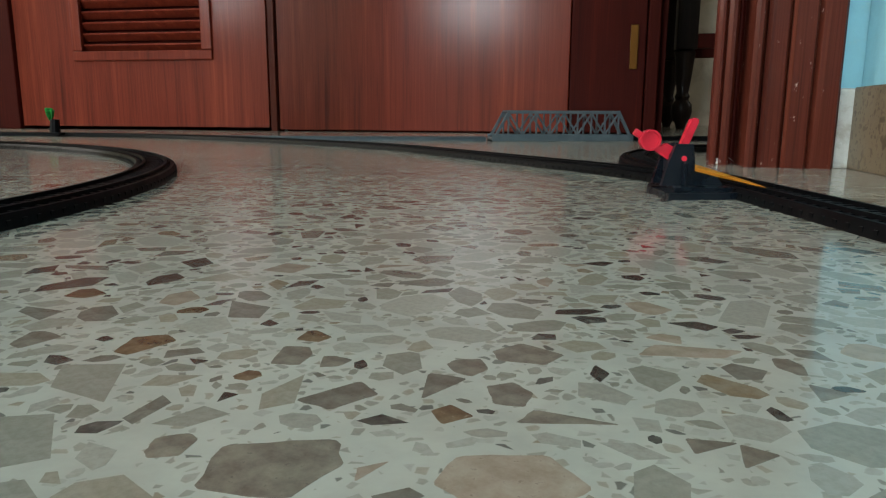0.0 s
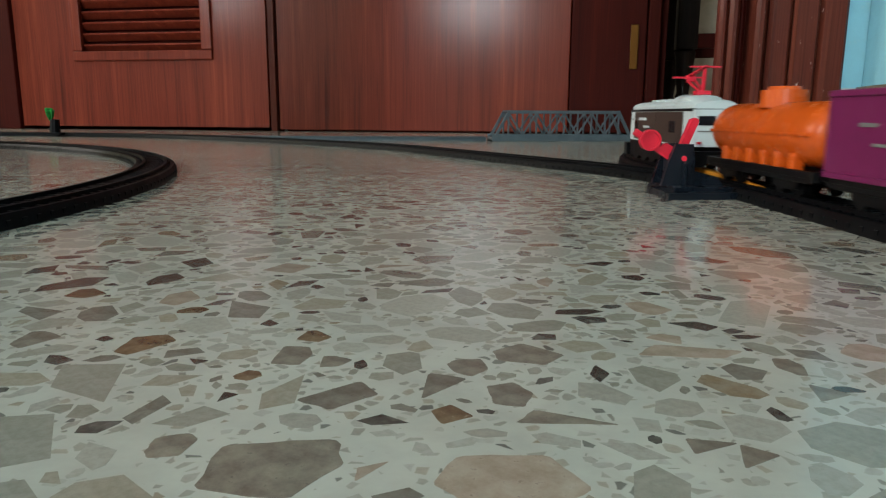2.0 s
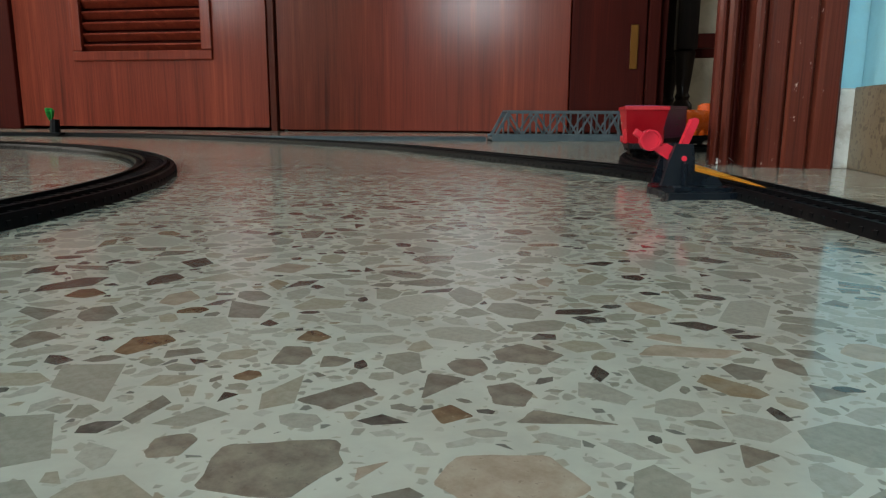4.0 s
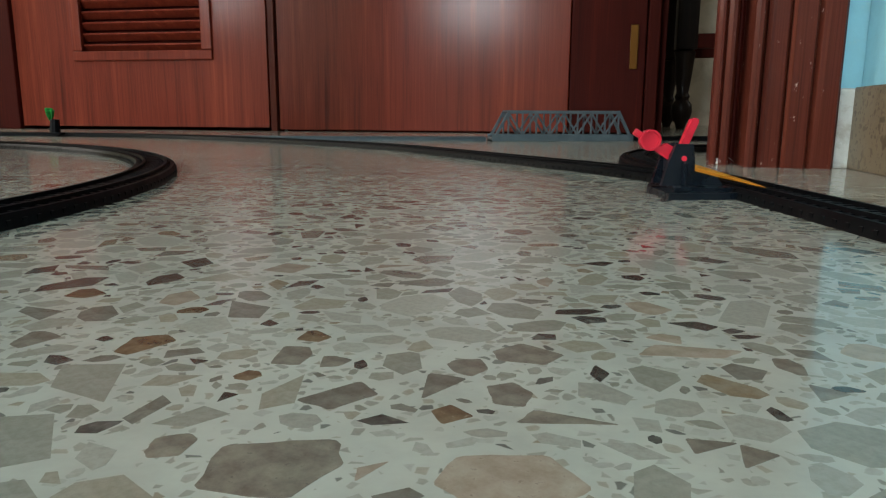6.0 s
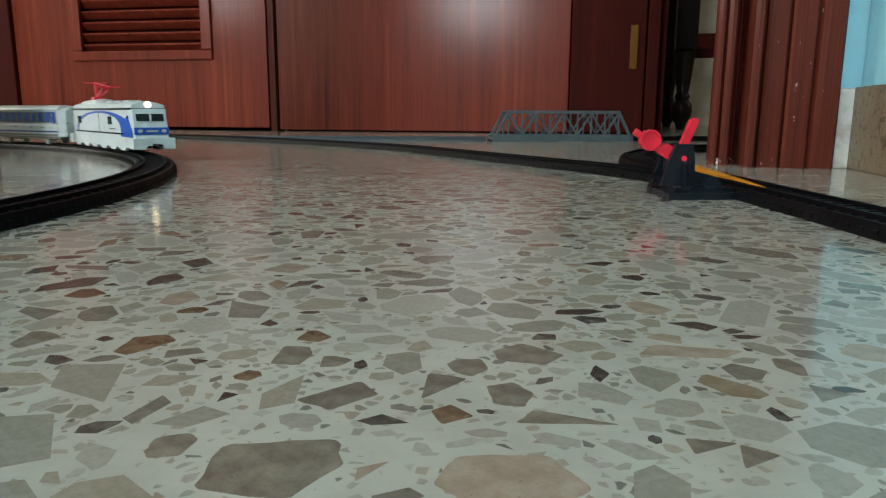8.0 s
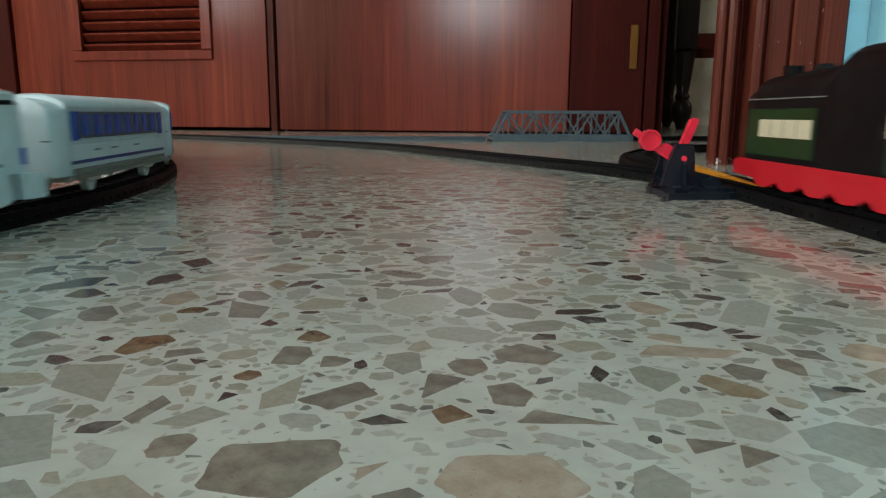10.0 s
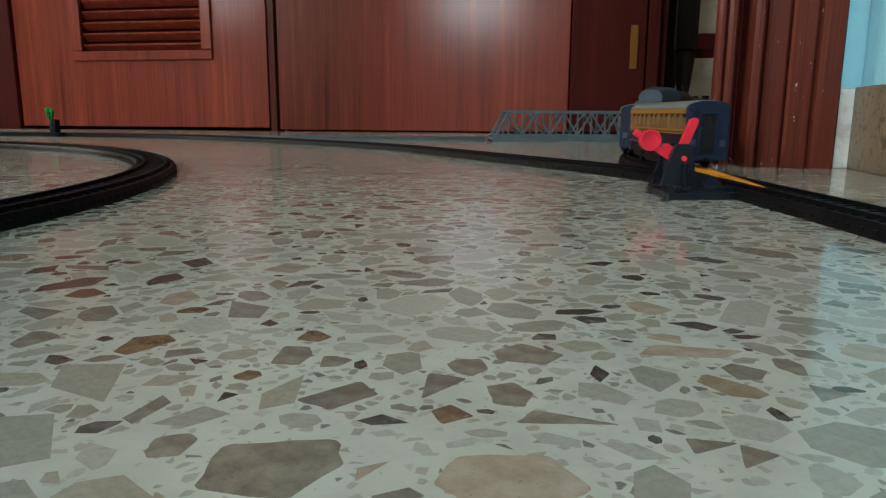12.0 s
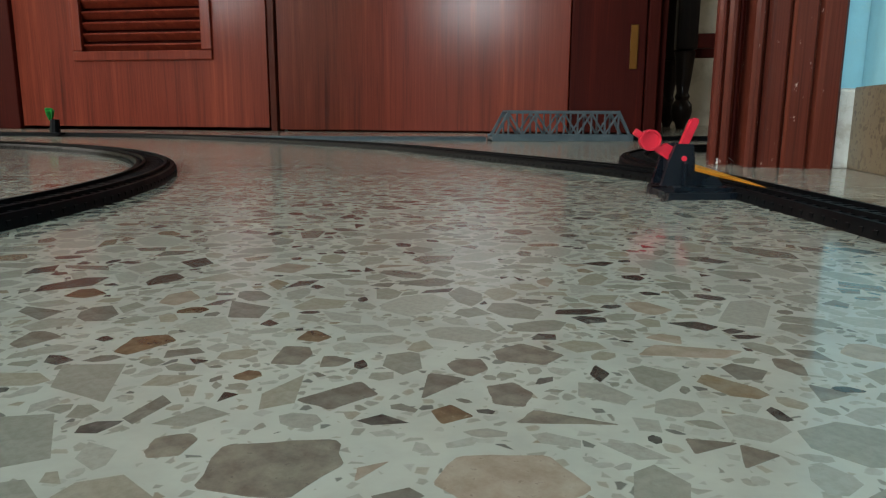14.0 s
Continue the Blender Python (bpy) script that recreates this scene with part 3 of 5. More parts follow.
def lay_stones():
    """Packs broken stones into the floor, large ones first; the larger near ones are parts, the rest one mesh."""
    rnd = np.random.default_rng(12)
    cell, x0, y0 = 0.0003, -0.70, FIELD_START
    taken = np.zeros((int((FIELD_END - y0) / cell) + 1, int(1.40 / cell) + 1), bool)
    for x, y, a, b, _ in GREY_CHIPS + TAN_CHIPS + BROWN_CHIPS + DARK_CHIPS:
        a, b = a * 1.08 + 0.3, b * 1.08 + 0.3
        i0, i1, j0, j1 = [max(0, int(v / 1000 / cell)) for v in (y - b - y0 * 1000, y + b - y0 * 1000, x - a - x0 * 1000, x + a - x0 * 1000)]
        if i1 > i0:
            ii, jj = np.mgrid[i0:i1, j0:j1]
            gy, gx = (ii * cell + y0) * 1000 - y, (jj * cell + x0) * 1000 - x
            taken[i0:i1, j0:j1] |= (gx / a) ** 2 + (gy / b) ** 2 < 1
    verts, faces, single = [], [], []
    for size, tries in ((0.0100, 250), (0.0074, 5000), (0.0054, 30000), (0.0038, 48000), (0.0025, 46000), (0.0015, 46000)):
        ys = y0 + (FIELD_END - y0) * np.sqrt(rnd.random(tries))
        xs = (rnd.random(tries) * 2 - 1) * (FIELD_FOOT + FIELD_SLOPE * ys)
        for x, y in zip(xs, ys):
            ci, cj = int((y - y0) / cell), int((x - x0) / cell)
            if taken[ci, cj]:
                continue
            k = int(rnd.integers(4, 8))
            ang = (np.arange(k) + rnd.uniform(-0.33, 0.33, k)) * 2 * np.pi / k
            r = size * rnd.uniform(0.72, 1.12) * rnd.uniform(0.86, 1.14, k)
            asp, turn = rnd.uniform(1.0, 2.1), rnd.uniform(0, np.pi)
            px, py = r * np.cos(ang) * asp ** 0.5, r * np.sin(ang) / asp ** 0.5
            px, py = px * np.cos(turn) - py * np.sin(turn), px * np.sin(turn) + py * np.cos(turn)
            h = int(max(np.abs(px).max(), np.abs(py).max()) / cell) + 2
            if ci < h or cj < h or ci + h >= taken.shape[0] or cj + h >= taken.shape[1]:
                continue
            gy, gx = np.mgrid[-h:h + 1, -h:h + 1] * cell
            inside = np.ones(gx.shape, bool)
            qx, qy = np.roll(px, -1), np.roll(py, -1)
            for a, b, c, d in zip(px, py, qx, qy):
                inside &= (c - a) * (gy - b) - (d - b) * (gx - a) > -0.00014 * math.hypot(c - a, d - b)
            near = taken[ci - h:ci + h + 1, cj - h:cj + h + 1]
            if (near & inside).any():
                continue
            near |= inside
            ring = [(float(p), float(q)) for p, q in zip(px, py)]
            if y < 0.26 and size > 0.003 and len(single) < 240:
                single.append((x, y, ring))
                continue
            v = len(verts)
            verts += [(x + p, y + q, -0.0002) for p, q in ring] + [(x + p, y + q, 0.00002) for p, q in ring]
            faces.append(tuple(range(v + k, v + 2 * k)))
            faces += [(v + i, v + (i + 1) % k, v + k + (i + 1) % k, v + k + i) for i in range(k)]
    me = bpy.data.meshes.new("small_stone_chips")
    me.from_pydata(verts, [], faces)
    me.materials.append(stone_material("mixed_marble", True))
    rest = new("small_stone_chips", me)
    rest.parent = floor_ob
    rest.matrix_parent_inverse = ROOM.inverted()
    tagged(rest, "grey, tan and dark marble chips ground flush in the floor", "", "", "stuff")
    mat = stone_material("single_marble", False)
    for x, y, ring in single:
        ob = part("stone_chip", loft(B(), [[(p, q, -0.0003) for p, q in ring], [(p, q, 0.00002) for p, q in ring]]), mat, floor_ob)
        ob.matrix_parent_inverse = ROOM.inverted()
        ob.location = (x, y, 0)


lay_stones()


def dust_ball(x, y, size, seed):
    rnd = random.Random(seed)
    ob = thing("dust_ball", pose(x, y, 0), "small ball of pale grey dust on the floor", "dust", "dust")
    b = B()
    bmesh.ops.create_icosphere(b, subdivisions=2, radius=1)
    for v in b.verts:
        v.co *= rnd.uniform(0.65, 1.2)
        v.co = Vector((v.co.x * size, v.co.y * size, max(0, (v.co.z + 0.8) * size * 0.6)))
    part("fluff", b, DUST, ob, "", True)
    for i in range(6):
        a = rnd.uniform(0, 6.28)
        p = [Vector((math.cos(a) * size * t * 1.6, math.sin(a) * size * t * 1.6, size * (0.5 + rnd.uniform(0, 0.5)) * math.sin(0.4 + t * 2))) for t in (0.3, 0.7, 1.1)]
        f = B()
        for q, w in zip(p, p[1:]):
            cyl(f, q, w, size * 0.02, 5)
        part("fibre", f, DUST, ob)
    return ob


dust_ball(0.276, 0.706, 0.0075, 1)
dust_ball(-0.470, 2.02, 0.010, 2)
dust_ball(-0.448, 2.02, 0.008, 3)

# ---- routes of the toy railway ----
RAIL = 0.0085


def arc(cx, cy, r, a0, a1, n):
    return [(cx + r * math.cos(radians(a0 + (a1 - a0) * i / n)), cy + r * math.sin(radians(a0 + (a1 - a0) * i / n))) for i in range(n + 1)]


def spline(pts, n=10):
    out = []
    P = [Vector(p) for p in pts]
    P = [2 * P[0] - P[1]] + P + [2 * P[-1] - P[-2]]
    for i in range(1, len(P) - 2):
        a, b, c, d = P[i - 1:i + 3]
        for k in range(n):
            t = k / n
            out.append(tuple(0.5 * (2 * b + (c - a) * t + (2 * a - 5 * b + 4 * c - d) * t * t + (3 * b - a - 3 * c + d) * t ** 3)))
    return out + [tuple(P[-2])]


class Route:
    """A centre line by length, with its zero at a chosen point."""

    def __init__(self, pts, zero=0.0):
        self.p = np.array(pts)
        self.s = np.concatenate([[0], np.cumsum(np.linalg.norm(np.diff(self.p, axis=0), axis=1))]) - zero

    def at(self, s):
        return Vector((float(np.interp(s, self.s, self.p[:, 0])), float(np.interp(s, self.s, self.p[:, 1]))))

    def ride(self, s, half):
        a, b = self.at(s - half), self.at(s + half)
        d = b - a
        return Matrix.Translation(((a.x + b.x) / 2, (a.y + b.y) / 2, RAIL)) @ Matrix.Rotation(math.atan2(d.y, d.x), 4, "Z")


# right: out of the room, straight past the camera, then a curve to the right and along the hall; its length counts as y on the straight
RIGHT = Route([(-3.313, -0.62)] + arc(-0.313, -0.12, 0.5, -90, 0, 40) + [(0.187, 0.60)] + arc(0.607, 0.63, 0.42, 180, 79, 66) + [(5.2, 0.165)], 3.0 + 0.7854 + 0.12)
# left: along the hall from the west, round a quarter circle, back past the camera; its zero lies where the circle runs due east
LEFT = Route([(-5.663, 1.973)] + arc(-0.887, 0.34, 0.692, 79, -90, 170) + [(-2.2, -0.352)], 5.0 - 0.1329)
MAIN = Route(spline([(0.187, 0.38), (0.183, 0.45), (0.168, 0.507), (0.139, 0.585), (0.1, 0.66), (0.054, 0.748), (-0.049, 0.935), (-0.15, 1.055),
                     (-0.25, 1.155), (-0.375, 1.262), (-0.51, 1.356), (-0.64, 1.42), (-0.783, 1.457), (-0.95, 1.46), (-1.5, 1.44), (-2.2, 1.42)]))
BRIDGE_A, BRIDGE_B = Vector((0.086, 1.318)), Vector((0.352, 1.350))
SIDE_WEST = Route(spline([(-0.46, 1.335), (-0.33, 1.31), (-0.19, 1.305), (-0.05, 1.308), (0.086, 1.318)]))
SIDE_EAST = Route(spline([(0.352, 1.350), (0.5, 1.366), (0.8, 1.37), (1.6, 1.3)]))


def sweep(bm, route, profile, s0, s1, step):
    k = max(2, int((s1 - s0) / step))
    rings = []
    for i in range(k + 1):
        m = route.ride(s0 + (s1 - s0) * i / k, 0.004)
        rings.append([(m @ Vector((0, o, z - RAIL)))[:] for o, z in profile])
    return loft(bm, rings)


SLEEPER = None


def track(name, route, s0, s1, label, mat, sleepers=None, step=0.02):
    ob = thing(name, Matrix.Identity(4), label, "toy track", "toy railway tracks")
    bed = [(-0.0172, 0.0), (-0.0162, 0.0048), (-0.0150, 0.0066), (-0.0125, 0.0066), (-0.0118, 0.0056), (0.0118, 0.0056), (0.0125, 0.0066),
           (0.0150, 0.0066), (0.0162, 0.0048), (0.0172, 0.0)]
    part("roadbed", sweep(B(), route, bed, s0, s1, step), mat, ob, "", True)
    for side in (-1, 1):
        o = 0.0085 * side
        part("rail", sweep(B(), route, [(o - 0.0010, 0.0050), (o - 0.0010, RAIL), (o + 0.0010, RAIL), (o + 0.0010, 0.0050)], s0, s1, step), mat, ob)
    web = [(-0.0070, 0.0050), (-0.0070, 0.0061), (0.0070, 0.0061), (0.0070, 0.0050)]
    part("web", sweep(B(), route, web, s0, s1, step), TRACK_WEB if mat is BLACK_TRACK else mat, ob)
    global SLEEPER
    if SLEEPER is None:
        b = box(B(), (0, 0, 0.0052 - RAIL), (0.0042, 0.0245, 0.0028), 0.0005)
        for e in (-1, 1):
            box(b, (0, e * 0.0164, 0.0026 - RAIL), (0.0030, 0.0012, 0.0026))
        SLEEPER = mesh(b, "sleeper", BLACK_TRACK)
    a, b = sleepers or (s0, s1)
    n = int((b - a) / 0.0098)
    me = SLEEPER
    if mat is not BLACK_TRACK:
        me = SLEEPER.copy()
        me.materials[0] = mat
    for i in range(n):
        s = new("sleeper", me)
        s.parent = ob
        s.matrix_basis = route.ride(a + (i + 0.5) * (b - a) / n, 0.004)
    return ob


track("curved_track", LEFT, -2.9, 2.55, "black plastic toy railway track in a wide curve", BLACK_TRACK, (-0.35, 1.3))
track("straight_track", RIGHT, -2.6, 4.9, "black plastic toy railway track curving away behind the door frame", BLACK_TRACK, (0.1, 1.35))
main = track("branch_track", MAIN, 0.03, 2.9, "black plastic toy railway track branching from the turnout", BLACK_TRACK, (0.03, 1.75))
main.location.z = -0.0006
west = track("bridge_approach_track", SIDE_WEST, 0.02, 0.54, "grey plastic toy railway track leading onto the bridge", GREY_TRACK)
west.location.z = -0.0010
east = track("far_track", SIDE_EAST, 0.0, 1.2, "black plastic toy railway track leaving the bridge", BLACK_TRACK)


def truss_bridge():
    d = BRIDGE_B - BRIDGE_A
    L, W, Hh = d.length, 0.046, 0.0555
    ob = thing("toy_bridge", pose(BRIDGE_A.x, BRIDGE_A.y, 0, 0, 0, math.degrees(math.atan2(d.y, d.x))), "grey plastic toy truss bridge standing on the floor", "toy bridge")
    part("deck", box(B(), (L / 2, 0, 0.0045), (L, W - 0.002, 0.006), 0.001), BRIDGE_GREY, ob)
    for side in (-1, 1):
        part("rail", box(B(), (L / 2, side * 0.0085, 0.008), (L, 0.002, 0.0022)), BRIDGE_GREY, ob)
        y = side * W / 2
        t = B()
        box(t, (L / 2, y, 0.006), (L, 0.004, 0.012), 0.0008)
        part("lower_chord", t, BRIDGE_GREY, ob)
        part("upper_chord", box(B(), (L / 2, y, Hh - 0.003), (L - 0.056, 0.004, 0.006), 0.0008), BRIDGE_GREY, ob)
        part("end_post", bar(B(), (0.006, y, 0.008), (0.030, y, Hh - 0.003), 0.004, 0.0055), BRIDGE_GREY, ob)
        part("end_post", bar(B(), (L - 0.006, y, 0.008), (L - 0.030, y, Hh - 0.003), 0.004, 0.0055), BRIDGE_GREY, ob)
        n = 8
        xs = [0.030 + (L - 0.06) * i / n for i in range(n + 1)]
        for i, x in enumerate(xs):
            part("post", bar(B(), (x, y, 0.010), (x, y, Hh - 0.005), 0.003, 0.003), BRIDGE_GREY, ob)
            if i < n:
                up = i % 2 == 1
                part("brace", bar(B(), (x, y, 0.011 if up else Hh - 0.005), (xs[i + 1], y, Hh - 0.005 if up else 0.011), 0.0028, 0.0034), BRIDGE_GREY, ob)
    for i in (0, 4, 8):
        x = 0.030 + (L - 0.06) * i / 8
        part("cross_beam", box(B(), (x, 0, Hh - 0.002), (0.004, W, 0.003)), BRIDGE_GREY, ob)
    return ob


truss_bridge()


def switch_signal():
    ob = thing("switch_lever", pose(0.130, 0.404, 0, 0, 0, 1), "dark plastic turnout lever stand with red disc and handle", "toy signal")
    o = [(-0.001, -0.004), (0.044, 0.0), (0.052, 0.012), (0.052, 0.06), (0.030, 0.080), (0.018, 0.077), (0.004, 0.052), (0.0, 0.040)]
    part("base", slab(B(), o, "z", 0.0, 0.0040), SIGNAL_BLACK, ob)
    part("step", slab(B(), [(0.006, 0.006), (0.044, 0.008), (0.047, 0.05), (0.012, 0.056)], "z", 0.0040, 0.0062), SIGNAL_BLACK, ob)
    for y in (0.020, 0.038):
        t = slab(B(), [(0.0025, 0.006), (0.0060, 0.020), (0.0100, 0.0310), (0.0205, 0.0310), (0.0220, 0.020), (0.0220, 0.0150), (0.036, 0.0115), (0.040, 0.006)], "y", y, y + 0.004)
        part("cheek", t, SIGNAL_BLACK, ob)
    part("rib", box(B(), (0.0150, 0.017, 0.012), (0.0016, 0.006, 0.016), 0.0004), SIGNAL_BLACK, ob)
    part("web", box(B(), (0.014, 0.031, 0.015), (0.011, 0.016, 0.020), 0.001), SIGNAL_BLACK, ob)
    part("pivot", cyl(B(), (0.0150, 0.0188, 0.0225), (0.0150, 0.043, 0.0225), 0.0016, 12), RED, ob)
    z0, y = 0.0225, 0.028
    part("handle", slab(B(), [(0.0125, z0), (0.0170, z0), (0.0255, 0.0435), (0.0255, 0.0455), (0.0235, 0.0465), (0.0212, 0.0455)], "y", y, y + 0.005), RED, ob, "red plastic handle")
    arm = part("signal_arm", slab(B(), [(0.0085, 0.0210), (0.0110, 0.0290), (0.0070, 0.0312), (0.0035, 0.0295), (0.0005, 0.0300), (-0.0005, 0.0270), (0.0030, 0.0245)], "y", y, y + 0.004), RED, ob, "red plastic signal arm")
    cx, cz = -0.0035, 0.0330
    part("disc", cyl(B(), (cx, y - 0.0005, cz), (cx, y + 0.0035, cz), 0.0064, 28), RED, arm)
    rings = []
    for i in range(28):
        a = 2 * math.pi * i / 28
        rings.append([(cx + r * math.cos(a), yy, cz + r * math.sin(a)) for r, yy in ((0.0051, y - 0.0018), (0.0064, y - 0.0018), (0.0064, y), (0.0051, y))])
    rings.append(rings[0])
    part("disc_rim", loft(B(), rings), RED, arm)
    part("tip", box(B(), (0, 0, 0), (0.0060, 0.004, 0.0042), 0.001, pose(-0.0105, y + 0.002, 0.0368, 0, 30, 0)), RED, arm)
    return ob


switch_signal()


def turnout_blade():
    ob = thing("turnout_blade", Matrix.Identity(4), "amber plastic turnout blade lying between the rails", "toy track part")
    rings = []
    for i in range(7):
        t = i / 6
        x, y, w = 0.1800 + 0.0098 * t, 0.392 + 0.150 * t, 0.0005 + 0.0040 * t ** 0.7
        rings.append([(x - w, y, 0.0060), (x - w, y, 0.0088 + 0.0022 * t), (x + w, y, 0.0088 + 0.0022 * t), (x + w, y, 0.0060)])
    part("blade", loft(B(), rings), AMBER, ob)
    return ob


turnout_blade()


def toy_plant():
    ob = thing("toy_tree", pose(-0.780, 1.425, 0.0045, 0, 0, 0), "small toy palm with green leaves beside the track", "toy tree")
    part("trunk", cyl(B(), (0, 0, 0.0), (0.002, 0, 0.030), 0.0105, 9, 0.0085), BLACK_TRACK, ob)
    part("foot", box(B(), (0.002, 0, 0.002), (0.026, 0.02, 0.004), 0.001), BLACK_TRACK, ob)
    random.seed(4)
    for i in range(7):
        a = i * 2 * math.pi / 7 + random.uniform(-0.3, 0.3)
        dx, dy = math.cos(a), math.sin(a)
        r = random.uniform(0.008, 0.016)
        up = random.uniform(0.016, 0.027)
        b = B()
        rows = []
        for k in range(5):
            t = k / 4
            c = Vector((-0.006 + dx * r * t, dy * r * t, 0.027 + up * math.sin(t * 2.0)))
            w = 0.0065 * math.sin(math.pi * (0.12 + 0.85 * t))
            n = Vector((-dy, dx, 0)) * w
            rows.append([(c + n)[:], (c + Vector((0, 0, 0.0012)))[:], (c - n)[:], (c - Vector((0, 0, 0.0008)))[:]])
        part("leaf", loft(b, rows), LEAF, ob)
    return ob


toy_plant()


# ---- rolling stock ----
# each vehicle: x forwards, y to its left, z up from the rail's top
def wheels(ob, xs, mat, r=0.0052, gauge=0.0085):
    for x in xs:
        for s in (-1, 1):
            w = part("wheel", cyl(B(), (x, s * (gauge - 0.0016), r), (x, s * (gauge + 0.0020), r), r, 20), mat, ob)
            part("hub", cyl(B(), (x, s * (gauge + 0.0015), r), (x, s * (gauge + 0.0032), r), r * 0.4, 10), mat, w)
        part("axle", cyl(B(), (x, -gauge, r), (x, gauge, r), 0.0010, 8), BLACK, ob)


def bogie(ob, x, frame_mat, wheel_mat, half=0.011):
    part("bogie_frame", box(B(), (x, 0, 0.0072), (half * 2 + 0.006, 0.010, 0.0038), 0.0008), frame_mat, ob)
    for s in (-1, 1):
        part("bogie_side", slab(B(), [(x - half - 0.004, 0.0085), (x - half - 0.003, 0.0040), (x - 0.004, 0.0030), (x + 0.004, 0.0030), (x + half + 0.003, 0.0040), (x + half + 0.004, 0.0085)],
                                "y", s * 0.0120 - 0.001, s * 0.0120 + 0.001), frame_mat, ob)
    wheels(ob, (x - half, x + half), wheel_mat)


def coupling(ob, x, sign):
    part("coupling", box(B(), (x + sign * 0.008, 0, 0.0085), (0.018, 0.004, 0.0022), 0.0006), BLACK, ob)


def panel(name, ob, side, x0, x1, z0, z1, w, mat, proud=0.0004, label=""):
    """A thin raised plate on a flat side."""
    return part(name, box(B(), ((x0 + x1) / 2, side * (w + proud / 2), (z0 + z1) / 2), (x1 - x0, proud, z1 - z0)), mat, ob, label)


def pantograph(ob, x, z):
    p = part("pantograph", box(B(), (x, 0, z + 0.001), (0.010, 0.010, 0.003), 0.0006), RED, ob, "red plastic pantograph")
    part("rear_arm", bar(B(), (x - 0.001, 0, z + 0.001), (x - 0.003, 0, z + 0.0180), 0.0024, 0.0022), RED, p)
    for y in (-0.0030, 0.0030):
        part("lower_arm", bar(B(), (x + 0.001, y * 0.4, z + 0.002), (x + 0.024, y, z + 0.0105), 0.0014, 0.0017), RED, p)
    part("upper_arm", bar(B(), (x + 0.023, 0, z + 0.0100), (x + 0.027, 0, z + 0.0145), 0.0070, 0.0014), RED, p)
    for dx, dz in ((-0.004, 0.0190), (0.034, 0.0134)):
        part("collector_bar", bar(B(), (x + dx, -0.0110, z + dz), (x + dx, 0.0110, z + dz), 0.0015, 0.0013), RED, p)
    part("collector_frame", bar(B(), (x - 0.006, 0, z + 0.0195), (x + 0.037, 0, z + 0.0130), 0.0034, 0.0013), RED, p)


